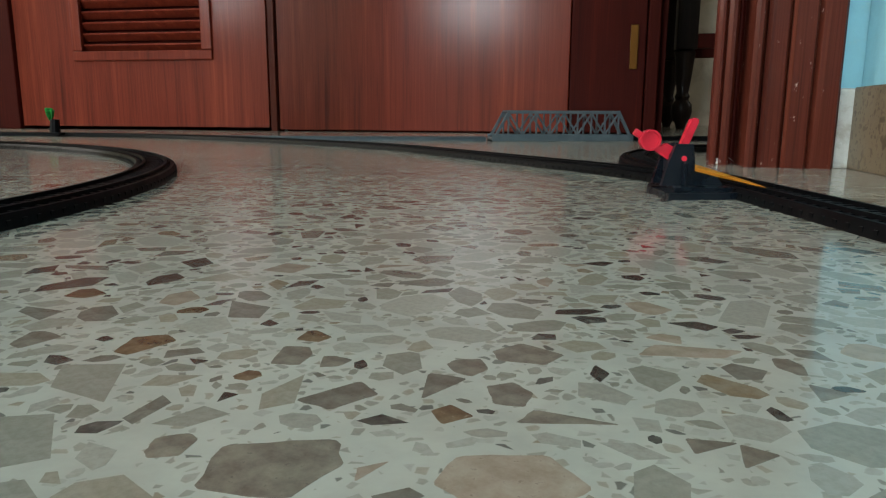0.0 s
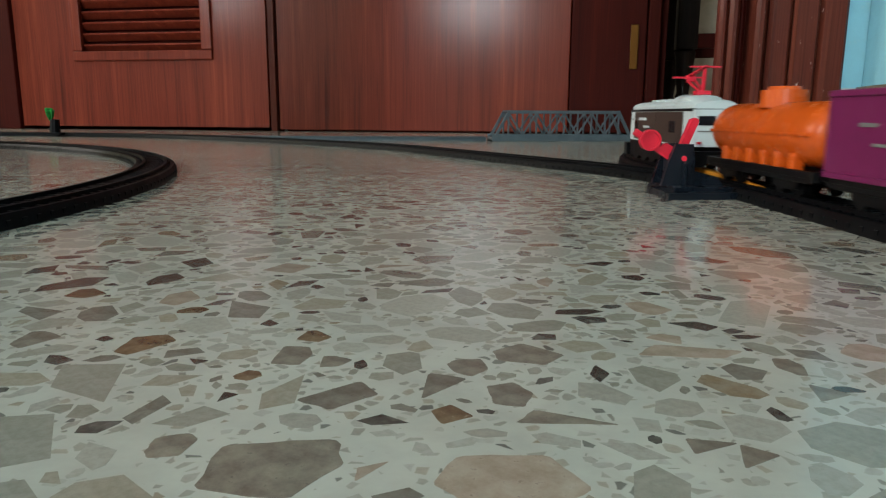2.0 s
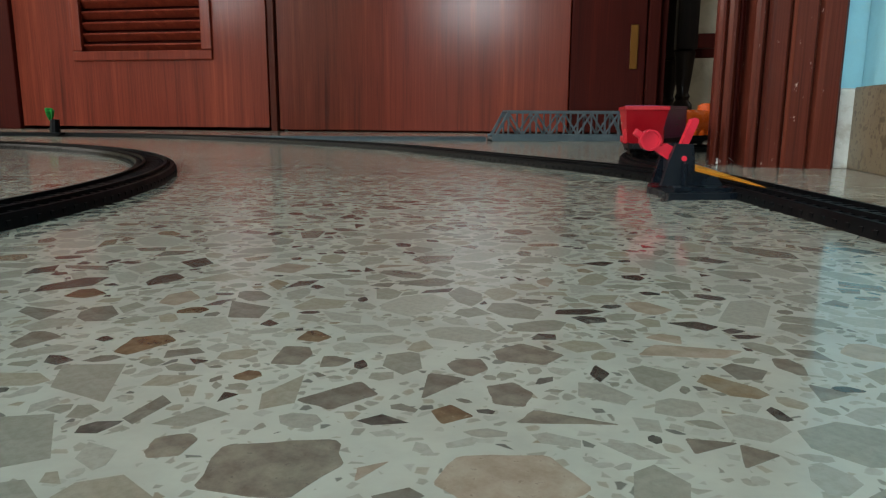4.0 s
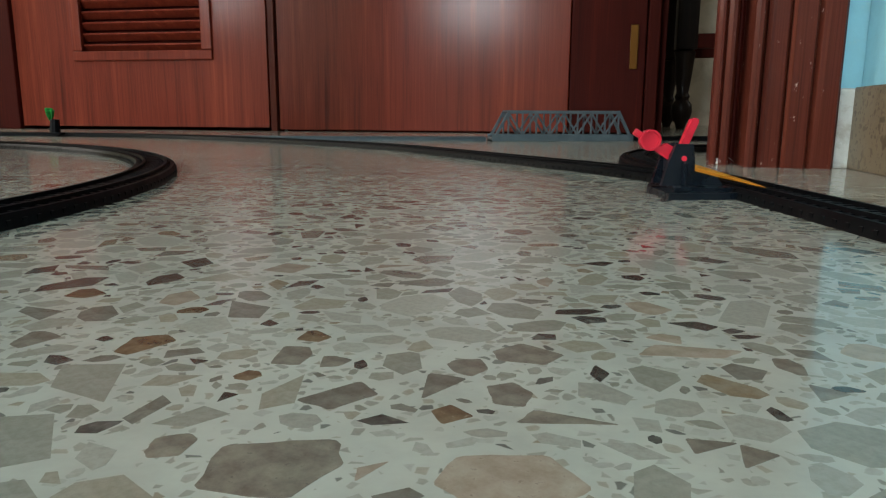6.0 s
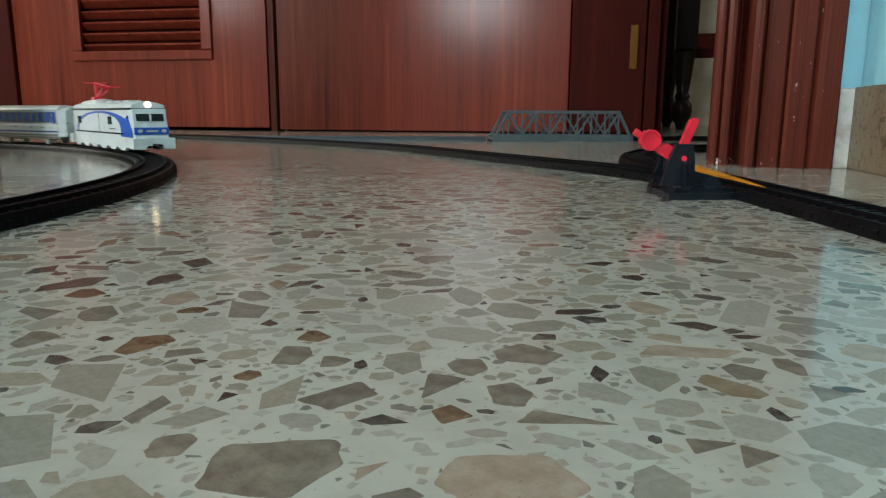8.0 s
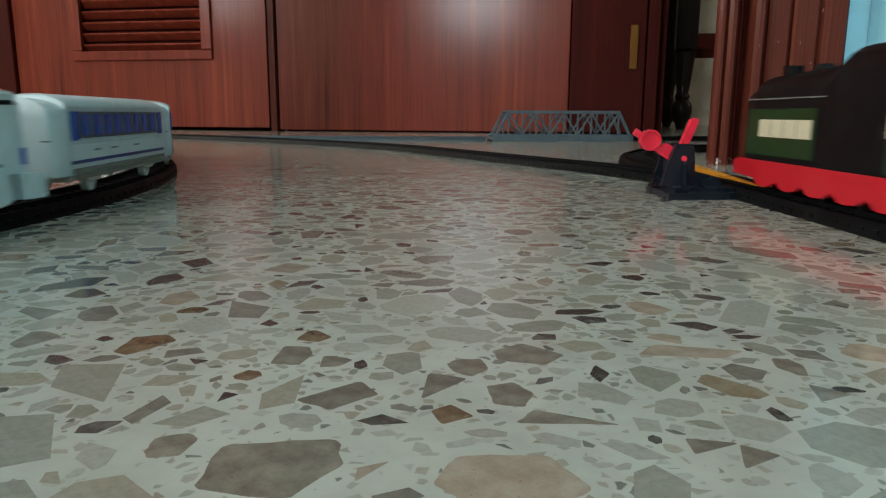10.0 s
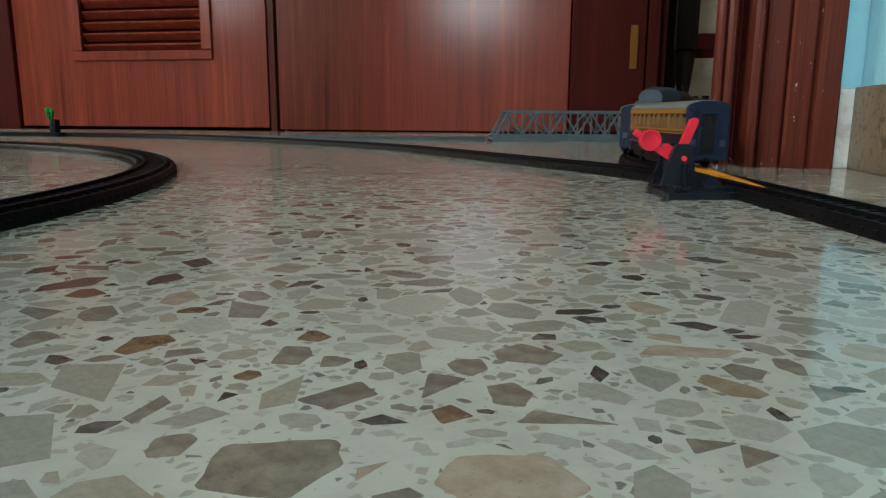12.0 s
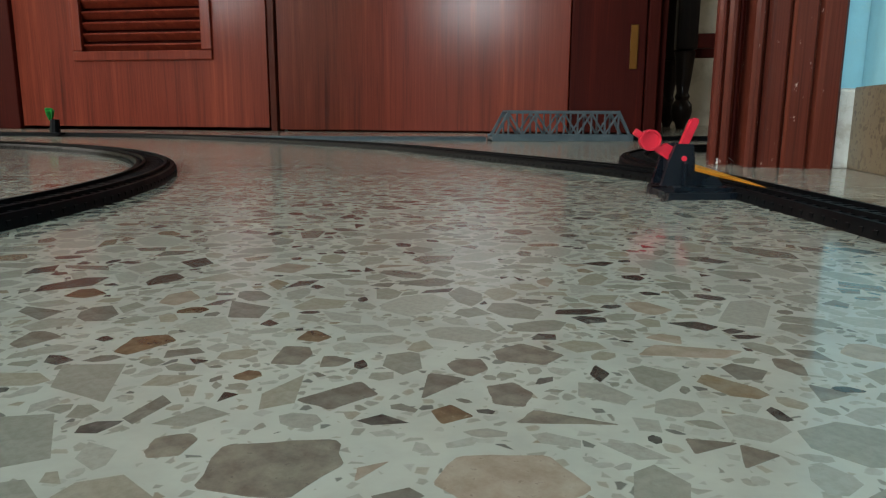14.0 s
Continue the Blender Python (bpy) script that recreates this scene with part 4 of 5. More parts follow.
def electric_loco(name, label, side_mat, end_mat, line_mat, skirt_mat, roof_mat, wheel_mat, blue):
    ob = thing(name, Matrix.Identity(4), label, "toy locomotive", "toy trains")
    L, w, z0, z1 = 0.083, 0.0158, 0.0090, 0.0425
    zb = 0.0150 if blue else 0.0180

    def sec(x, ww, a, b):
        return [(x, -ww, a), (x, -ww, b), (x, ww, b), (x, ww, a)]
    part("body", loft(B(), [sec(-L, w * 0.93, z0, z1), sec(-L + 0.005, w, z0, z1), sec(L - 0.006, w, z0, z1), sec(L, w * 0.93, z0, 0.024)[:1] + [(L - 0.004, -w * 0.93, z1), (L - 0.004, w * 0.93, z1), (L, w * 0.93, z0)]]), end_mat, ob)
    roof = [[(x, y, z) for y, z in hull_section(ww, z1 + 0.0016, z1 + 0.0040, c)] for x, ww, c in ((-L + 0.001, w * 0.92, 0.0025), (-L + 0.006, w, 0.0042), (L - 0.012, w, 0.0042), (L - 0.005, w * 0.92, 0.0028))]
    part("roof", loft(B(), roof), roof_mat, ob, "", True)
    part("roof_line", box(B(), (-0.001, 0, z1 + 0.0008), (2 * L - 0.008, 2 * w + 0.0014, 0.0019), 0.0005), BLACK, ob, "black line under the roof")
    hump = [[(x, y, z) for y, z in hull_section(ww, z1 + 0.004, zz, c)] for x, ww, zz, c in ((-0.072, 0.010, 0.0475, 0.001), (-0.060, 0.0125, 0.0505, 0.0032), (-0.030, 0.0125, 0.0510, 0.0040), (-0.018, 0.0115, 0.0485, 0.002), (-0.008, 0.010, 0.0470, 0.0005))]
    part("roof_hump", loft(B(), hump), roof_mat if not blue else WHITE, ob, "", True)
    for x in (0.0, 0.022, 0.044):
        part("roof_vent", box(B(), (x, 0, 0.0512), (0.013, 0.012, 0.0018), 0.0006), roof_mat, ob)
    pantograph(ob, -0.052 if not blue else -0.047, 0.0545)
    for s in (-1, 1):
        if blue:
            panel("side_door", ob, s, -0.034, -0.0015, 0.0165, 0.0385, w, side_mat, 0.0003)
            panel("side_door", ob, s, -0.0005, 0.030, 0.0165, 0.0385, w, side_mat, 0.0003)
            # the arched stripe
            outer, inner = [], []
            for i in range(25):
                t = i / 24
                a = math.pi * (1 - t)
                outer.append((0.0065 + 0.0735 * math.cos(a), 0.0125 + 0.0290 * max(0, math.sin(a)) ** 0.7 - 0.003 * t))
                inner.append((0.0065 + (0.0715 - 0.024 * t) * math.cos(a), 0.0125 + (0.0275 - 0.002 * t) * max(0, math.sin(a)) ** 0.7 - 0.003 * t))
            rows = [[(o[0], s * (w + d), o[1]) for d in (0, 0.0005)] + [(k[0], s * (w + d), k[1]) for d in (0.0005, 0)] for o, k in zip(outer, inner)]
            part("arched_stripe", loft(B(), rows), BLUE, ob, "bright blue arched stripe")
            wedge = [(L - 0.017, 0.0140), (L - 0.0062, 0.0140), (L - 0.0062, 0.0225), (L - 0.0095, 0.0285), (L - 0.0120, 0.0350), (L - 0.017, 0.0290)]
            part("blue_wedge", slab(B(), wedge, "y", min(s * w, s * (w + 0.0006)), max(s * w, s * (w + 0.0006))), BLUE, ob, "bright blue wedge at the cab corner")
            panel("door_gap", ob, s, -0.0016, -0.0004, 0.0150, 0.0400, w, GREY_ROOF, 0.0004)
            panel("sill_line", ob, s, -L + 0.010, L - 0.022, 0.0125, 0.0140, w, BLACK, 0.0006)
            for x in (-0.058, 0.028):
                part("window", box(B(), (x, s * (w + 0.0004), 0.0285), (0.0085, 0.0010, 0.0095), 0.0003), GLASS_DARK, ob)
            panel("lettering", ob, s, 0.026, 0.040, 0.0180, 0.0190, w, SLATE, 0.0005)
        else:
            panel("side_panel", ob, s, -0.062, 0.002, 0.0105, 0.0405, w, side_mat, 0.0005)
            panel("side_panel", ob, s, 0.003, 0.064, 0.0105, 0.0405, w, side_mat, 0.0005)
            part("window", box(B(), (-0.040, s * (w + 0.0004), 0.0260), (0.013, 0.0012, 0.011), 0.0003), GLASS_DARK, ob)
            part("window", box(B(), (0.058, s * (w + 0.0004), 0.0260), (0.009, 0.0012, 0.010), 0.0003), GLASS_DARK, ob)
            panel("white_plate", ob, s, 0.028, 0.050, 0.0315, 0.0345, w, WHITE, 0.0009)
            panel("white_plate", ob, s, 0.018, 0.036, 0.0235, 0.0258, w, WHITE, 0.0009)
        panel("grab_rail", ob, s, L - 0.014, L - 0.010, 0.0320, 0.0330, w, BLACK, 0.0008)
        # moulded underframe with its wheel boxes
        teeth = [(-0.076, zb), (-0.076, 0.0040)]
        for i in range(6):
            x = -0.072 + i * 0.0245
            teeth += [(x, 0.0022), (x + 0.010, 0.0018), (x + 0.014, 0.0050), (x + 0.0195, 0.0050)]
        teeth += [(0.076, 0.0042), (0.076, zb)]
        part("underframe_side", slab(B(), teeth, "y", s * 0.0145 - 0.0016, s * 0.0145 + 0.0016), skirt_mat, ob)
    for e in (-1, 1):
        x = e * L
        lean = -0.0025 if e > 0 else 0.0
        part("windscreen", box(B(), (0, 0, 0), (0.0012, 0.0245, 0.0085), 0.0004, pose(x + (lean - 0.0002 if e > 0 else 0.0000), 0, 0.0325, 0, -7 if e > 0 else 0, 0)), GLASS_DARK, ob)
        part("screen_pillar", box(B(), (x + lean + e * 0.0006, 0, 0.0325), (0.0012, 0.0014, 0.009)), end_mat, ob)
        if blue:
            b = box(B(), (x - e * 0.0006, 0, 0.0170), (0.0022, 2 * w - 0.0012, 0.0082), 0.0005)
            part("front_band", b, BLUE, ob, "bright blue band with lamps")
            for y in (-0.0105, 0.0105):
                part("lamp", cyl(B(), (x, y, 0.0172), (x + e * 0.0012, y, 0.0172), 0.0020, 14), CREAM, ob)
            panel_b = box(B(), (x + e * 0.0008, 0, 0.0170), (0.0006, 0.010, 0.0016))
            part("front_plate", panel_b, PANEL_CREAM, ob)
        else:
            part("front_sill", box(B(), (x, 0, 0.0230), (0.0014, 0.024, 0.0012)), GREY_ROOF, ob)
            for y in (-0.011, 0.011):
                part("lamp", box(B(), (x + e * 0.0004, y, 0.0125), (0.001, 0.003, 0.002)), RED_DEEP, ob)
        bm = slab(B(), [(-0.0185, 0.0045), (-0.0185, 0.0150), (0.0185, 0.0150), (0.0185, 0.0045), (0.0080, 0.0040), (0.0060, 0.0075), (-0.0060, 0.0075), (-0.0080, 0.0040)], "x", min(x - e * 0.004, x + e * 0.004), max(x - e * 0.004, x + e * 0.004))
        part("bumper", bm, skirt_mat, ob)
        coupling(ob, x, e)
    if blue:
        h = part("headlamp", cyl(B(), (L - 0.016, -0.0001, 0.0475), (L - 0.0050, 0, 0.0475), 0.0034, 20), WHITE, ob)
        g = B()
        bmesh.ops.create_uvsphere(g, u_segments=16, v_segments=8, radius=0.0029, matrix=Matrix.Translation((L - 0.0050, 0, 0.0475)) @ Matrix.Diagonal((0.4, 1, 1, 1)))
        part("lit_lens", g, LAMP_GLOW, h, "lit warm white lens", True)
    part("underframe", box(B(), (0, 0, (0.005 + zb) / 2), (2 * L - 0.012, 0.027, zb - 0.0048), 0.0008), BLACK, ob)
    wheels(ob, (-0.056, -0.034, 0.034, 0.056), wheel_mat)
    upper = ("body", "side_door", "arched_stripe", "blue_wedge", "door_gap", "sill_line", "window", "lettering", "side_panel", "white_plate", "grab_rail", "windscreen", "screen_pillar",
             "front_band", "lamp", "front_plate", "front_sill")
    for o in ob.children_recursive:           # the body sits high on its frame
        if o.name.split(".")[0] in upper:
            o.data.transform(Matrix.Translation((0, 0, zb)) @ Matrix.Diagonal((1, 1, (0.0435 - zb) / 0.0335, 1)) @ Matrix.Translation((0, 0, -0.009)))
    if blue:                                  # the express engine is a longer model
        for o in ob.children_recursive:
            if o.name.split(".")[0] not in ("wheel", "hub", "axle"):
                o.data.transform(Matrix.Diagonal((1.38, 1.09, 1, 1)))
    return ob


def passenger_coach(white):
    if white:
        ob = thing("passenger_coach", Matrix.Identity(4), "white toy passenger coach with blue windows and a blue stripe", "toy coach", "white coaches")
    else:
        ob = thing("dining_coach", Matrix.Identity(4), "brown and navy toy sleeping coach with gold lines", "toy coach", "brown coaches")
    L, w = 0.0735, 0.0158
    z0, z1 = (0.0085, 0.0420) if white else (0.0165, 0.0440)
    zm = 0.0245 if white else 0.0275
    lower = WHITE if white else NAVY
    upper = WHITE if white else TEAK
    part("lower_side", box(B(), (0, 0, (z0 + zm) / 2), (2 * L, 2 * w, zm - z0), 0.0012), lower, ob)
    part("upper_side", box(B(), (0, 0, (zm + z1) / 2), (2 * L - 0.0004, 2 * w - 0.0006, z1 - zm)), upper, ob)
    roof = [[(x, y, z) for y, z in hull_section(ww, z1, z1 + 0.0012, c, n=10)] for x, ww, c in ((-L - 0.001, w * 0.96, 0.0040), (-L + 0.004, w + 0.0006, 0.0052), (L - 0.004, w + 0.0006, 0.0052), (L + 0.001, w * 0.96, 0.0040))]
    part("roof", loft(B(), roof), WHITE if white else GREY_ROOF, ob, "", True)
    for s in (-1, 1):
        if white:
            panel("window_band", ob, s, -0.062, 0.062, 0.0270, 0.0400, w - 0.0003, WINDOW_FRAME, 0.0006)
            for i in range(8):
                x = -0.0535 + i * 0.0153
                panel("window", ob, s, x - 0.0052, x + 0.0052, 0.0283, 0.0388, w, BLUE_GLASS, 0.0008)
                panel("curtain", ob, s, x - 0.0052, x - 0.0034, 0.0286, 0.0385, w, GREY_ROOF, 0.0010)
            for x in (-0.068, 0.068):
                panel("door_window", ob, s, x - 0.0036, x + 0.0036, 0.0262, 0.0400, w, BLUE_GLASS, 0.0007)
            panel("blue_stripe", ob, s, -L, L, 0.0150, 0.0166, w, STRIPE_BLUE, 0.0005)
            panel("sole_bar", ob, s, -L + 0.001, L - 0.001, 0.0075, 0.0098, w, SOLE_TAN, 0.0008)
            panel("rub_strip", ob, s, -L + 0.001, L - 0.001, 0.0104, 0.0128, w, SOLE_TAN, 0.0011)
            for x in (-0.02, 0.016, 0.041):
                panel("lettering", ob, s, x - 0.004, x + 0.004, 0.0205, 0.0213, w, GREY_ROOF, 0.0004)
        else:
            panel("gold_cornice", ob, s, -L + 0.002, L - 0.002, 0.0408, 0.0438, w - 0.0003, GOLD, 0.0010)
            panel("gold_line", ob, s, -L + 0.002, L - 0.002, 0.0283, 0.0296, w - 0.0003, GOLD, 0.0010)
            panel("gold_line", ob, s, -L + 0.002, L - 0.002, 0.0262, 0.0270, w, GOLD, 0.0007)
            for i in range(11):
                x = -0.0660 + i * 0.0132
                panel("batten", ob, s, x - 0.0042, x + 0.0042, 0.0300, 0.0400, w - 0.0003, TEAK, 0.0010)
                panel("ventilator", ob, s, x - 0.0082, x - 0.0050, 0.0382, 0.0405, w - 0.0003, GLASS_DARK, 0.0013)
            panel("crest", ob, s, -0.005, 0.005, 0.0195, 0.0250, w, TEAK, 0.0005)
            panel("sole_line", ob, s, -L + 0.002, L - 0.002, 0.0172, 0.0179, w, GREY_ROOF, 0.0005)
    for e in (-1, 1):
        x = e * (L + 0.0012)
        end = WHITE if white else COACH_END
        part("end_wall", box(B(), (x, 0, (0.0095 + z1) / 2), (0.0032, 2 * w - 0.0008, z1 - 0.0095), 0.0012), end, ob)
        roofend = slab(B(), [(y * 0.97, z) for y, z in hull_section(w, z1 - 0.002, z1 + 0.001, 0.0046, n=10)], "x", min(x - 0.0016, x + 0.0016), max(x - 0.0016, x + 0.0016))
        part("end_arch", roofend, end, ob)
        if white:                             # a smooth moulded end that fills most of the gap
            nose = [[(x + e * d, y * k, z) for y, z in hull_section(w - 0.0004, 0.0100, z1 - 0.003, 0.0070, n=10)] for d, k in ((0.0, 1.0), (0.0075, 1.0), (0.0125, 0.94), (0.0145, 0.84))]
            part("moulded_end", loft(B(), nose), WHITE, ob, "", True)
            for y in (-0.0115, 0.0115):
                part("end_line", box(B(), (x + e * 0.0140, y, 0.0265), (0.0012, 0.0040, 0.0008)), GREY_ROOF, ob)
        else:
            for y in (-0.0062, 0.0062):
                part("gangway_post", box(B(), (x + e * 0.0022, y, 0.0270), (0.0026, 0.0020, 0.0275), 0.0005), end, ob)
            part("gangway_head", box(B(), (x + e * 0.0022, 0, 0.0415), (0.0026, 0.0144, 0.0022), 0.0005), end, ob)
            part("gangway_door", box(B(), (x + e * 0.0018, 0, 0.0270), (0.0006, 0.0100, 0.0270)), GLASS_DARK if not white else CREAM, ob)
            part("buffer_beam", box(B(), (x + e * 0.0012, 0, 0.0095), (0.0040, 2 * w - 0.002, 0.0030), 0.0006), end, ob)
            for y in (-0.0105, 0.0105):
                part("end_step", box(B(), (x + e * 0.0018, y, 0.0200), (0.0012, 0.0040, 0.0050), 0.0004), SLATE if not white else CREAM, ob)
        coupling(ob, x, e)
    part("underframe", box(B(), (0, 0, 0.0078), (2 * L - 0.004, 0.024, 0.0030), 0.0006), CREAM if white else BLACK, ob)
    if not white:
        part("frame_skirt", box(B(), (0, 0, 0.0130), (2 * L - 0.006, 2 * w - 0.003, 0.0075), 0.0008), BLACK, ob)
        for s in (-1, 1):
            part("truss_frame", slab(B(), [(-0.066, 0.0100), (-0.064, 0.0050), (-0.030, 0.0040), (-0.024, 0.0022), (0.024, 0.0022), (0.030, 0.0040), (0.064, 0.0050), (0.066, 0.0100)],
                                     "y", s * 0.0128 - 0.001, s * 0.0128 + 0.001), BLACK, ob)
        for x in (-0.014, 0.014):
            part("battery_box", box(B(), (x, 0, 0.0055), (0.020, 0.022, 0.0060), 0.0008), BLACK, ob)
    for x in (-0.045, 0.045):
        for s in (-1, 1):
            part("axle_guard", slab(B(), [(x - 0.012, 0.0095), (x - 0.0105, 0.0068), (x - 0.005, 0.0052), (x + 0.005, 0.0052), (x + 0.0105, 0.0068), (x + 0.012, 0.0095)],
                                    "y", s * 0.0135 - 0.0011, s * 0.0135 + 0.0011), CREAM if white else BLACK, ob)
        wheels(ob, (x,), TAN if white else BLACK, 0.0060, 0.0108)
    return ob


def steam_loco():
    ob = thing("steam_locomotive", Matrix.Identity(4), "dark green toy steam locomotive with red running gear", "toy locomotive", "toy trains")
    w = 0.0160

    def bsec(x, ww, zs, c):
        return [(x, y, z) for y, z in hull_section(ww, 0.0140, zs, c, n=9)]
    part("boiler", loft(B(), [bsec(0.084, 0.0125, 0.0400, 0.0060), bsec(0.081, 0.0150, 0.0465, 0.0085), bsec(0.070, w, 0.0505, 0.0105), bsec(0.020, w, 0.0515, 0.0110), bsec(0.004, w, 0.0520, 0.0120)]), BLACK, ob, "black rounded boiler casing", True)
    part("cab", loft(B(), [bsec(*c) for c in ((0.006, w + 0.0002, 0.0520, 0.0120), (-0.004, w + 0.0004, 0.0580, 0.0120), (-0.069, w + 0.0004, 0.0580, 0.0120))]), BLACK, ob, "black cab side", True)
    rf = [[(x, y, z) for y, z in hull_section(ww, zz - 0.006, zz, c, n=9)] for x, ww, zz, c in ((-0.036, w + 0.0012, 0.0630, 0.0102), (-0.066, w + 0.0012, 0.0630, 0.0102), (-0.074, w - 0.001, 0.0615, 0.0080))]
    part("cab_roof", loft(B(), rf), SLATE, ob, "slate blue cab roof", True)
    part("cab_back", box(B(), (-0.0725, 0, 0.0340), (0.008, 2 * w - 0.0002, 0.0400), 0.0022), SLATE, ob, "slate blue cab back")
    part("back_ledge", box(B(), (-0.0770, 0, 0.0530), (0.012, 2 * w - 0.003, 0.0050), 0.0014), SLATE, ob)
    part("back_window", box(B(), (-0.0768, 0, 0.0440), (0.0010, 0.0200, 0.0070), 0.0003), GLASS_DARK, ob)
    part("coal_bunker", box(B(), (-0.0780, 0, 0.0290), (0.006, 2 * w - 0.006, 0.020), 0.0014), SLATE, ob)
    part("chimney", cyl(B(), (0.064, 0, 0.0580), (0.064, 0, 0.0655), 0.0042, 16, 0.0050), BLACK, ob)
    part("dome", cyl(B(), (0.036, 0, 0.0600), (0.036, 0, 0.0645), 0.0055, 16, 0.0038), BLACK, ob)
    for s in (-1, 1):
        panel("green_panel", ob, s, 0.012, 0.076, 0.0190, 0.0430, w, LIVERY_GREEN, 0.0005, "dark green side panel")
        panel("cream_stripe", ob, s, 0.014, 0.062, 0.0285, 0.0375, w, PANEL_CREAM, 0.0009)
        for x in (0.026, 0.038, 0.050):
            panel("stripe_mark", ob, s, x - 0.0003, x + 0.0003, 0.0290, 0.0370, w, GREY_ROOF, 0.0011)
        panel("green_panel", ob, s, -0.064, -0.038, 0.0170, 0.0500, w + 0.0004, LIVERY_GREEN, 0.0005)
        panel("cream_panel", ob, s, -0.064, -0.038, 0.0310, 0.0420, w + 0.0004, PANEL_CREAM, 0.0009)
        part("emblem", cyl(B(), (-0.051, s * (w + 0.0012), 0.0365), (-0.051, s * (w + 0.0017), 0.0365), 0.0036, 14), RED_DEEP, ob)
        panel("number_bar", ob, s, -0.056, -0.045, 0.0215, 0.0230, w + 0.0004, PANEL_CREAM, 0.0009)
        panel("boiler_line", ob, s, 0.006, 0.076, 0.0478, 0.0484, w, GREY_ROOF, 0.0006)
        teeth = [(-0.078, 0.0160), (-0.078, 0.0060)]
        for i in range(6):
            x = -0.070 + i * 0.0235
            teeth += [(x, 0.0030), (x + 0.008, 0.0022), (x + 0.012, 0.0030), (x + 0.0165, 0.0060)]
        teeth += [(0.084, 0.0070), (0.084, 0.0160)]
        part("running_plate", slab(B(), teeth, "y", s * 0.0155 - 0.0014, s * 0.0155 + 0.0014), RED_DEEP, ob, "red moulded running gear")
    part("front_buffer", box(B(), (0.086, 0, 0.0110), (0.006, 0.034, 0.008), 0.0012), RED_DEEP, ob, "red buffer beam")
    part("rear_buffer", box(B(), (-0.079, 0, 0.0110), (0.004, 0.034, 0.008), 0.0012), RED_DEEP, ob, "red buffer beam")
    part("underframe", box(B(), (0, 0, 0.0105), (0.155, 0.026, 0.008), 0.001), BLACK, ob)
    coupling(ob, -0.080, -1)
    for o in ob.children_recursive:
        o.data.transform(Matrix.Diagonal((1.12, 1, 1, 1)))
    wheels(ob, (-0.052, -0.020, 0.012, 0.044), BLACK, 0.0060)
    return ob


def wagon_frame(ob, L):
    part("underframe", box(B(), (0, 0, 0.0100), (2 * L, 0.0290, 0.0050), 0.0008), BLACK, ob)
    for s in (-1, 1):
        part("sole_bar", box(B(), (0, s * 0.0135, 0.0118), (2 * L + 0.002, 0.003, 0.0036), 0.0006), BLACK, ob)
    for e in (-1, 1):
        part("buffer_beam", box(B(), (e * (L + 0.001), 0, 0.0110), (0.003, 0.0300, 0.0055), 0.0006), BLACK, ob)
        for y in (-0.0095, 0.0095):
            part("buffer", cyl(B(), (e * (L + 0.002), y, 0.0112), (e * (L + 0.0065), y, 0.0112), 0.0020, 12), BLACK, ob)
        coupling(ob, e * L, e)
    for x in (-0.036, 0.036):
        bogie(ob, x, BLACK, BLACK, 0.010)


def tank_wagon():
    ob = thing("tank_wagon", Matrix.Identity(4), "orange toy tank wagon with a filler dome on a black frame", "toy wagon", "freight wagons")
    wagon_frame(ob, 0.064)
    L, r, zc = 0.068, 0.0163, 0.0305
    rows = []
    for x, k in ((-L, 0.35), (-L + 0.0015, 0.62), (-L + 0.005, 0.86), (-L + 0.010, 0.97), (-L + 0.015, 1), (0, 1), (L - 0.015, 1), (L - 0.010, 0.97), (L - 0.005, 0.86), (L - 0.0015, 0.62), (L, 0.35)):
        rows.append([(x, r * k * math.cos(2 * math.pi * i / 28), zc + r * k * math.sin(2 * math.pi * i / 28)) for i in range(28)])
    part("tank", loft(B(), rows), ORANGE, ob, "", True)
    part("seam", box(B(), (0, 0, zc), (2 * L - 0.016, 2 * r + 0.0012, 0.0016), 0.0005), ORANGE, ob)
    d = part("dome", cyl(B(), (0, 0, zc + r - 0.003), (0, 0, zc + r + 0.0065), 0.0125, 24, 0.0120), ORANGE, ob)
    part("dome_lid", cyl(B(), (0, 0, zc + r + 0.006), (0, 0, zc + r + 0.0085), 0.0090, 24, 0.0080), ORANGE, d)
    for x in (-0.042, -0.026, -0.009, 0.009, 0.026, 0.042):
        for s in (-1, 1):
            part("saddle", box(B(), (x, s * 0.0115, 0.0165), (0.007, 0.006, 0.010), 0.0015), ORANGE, ob)
    return ob


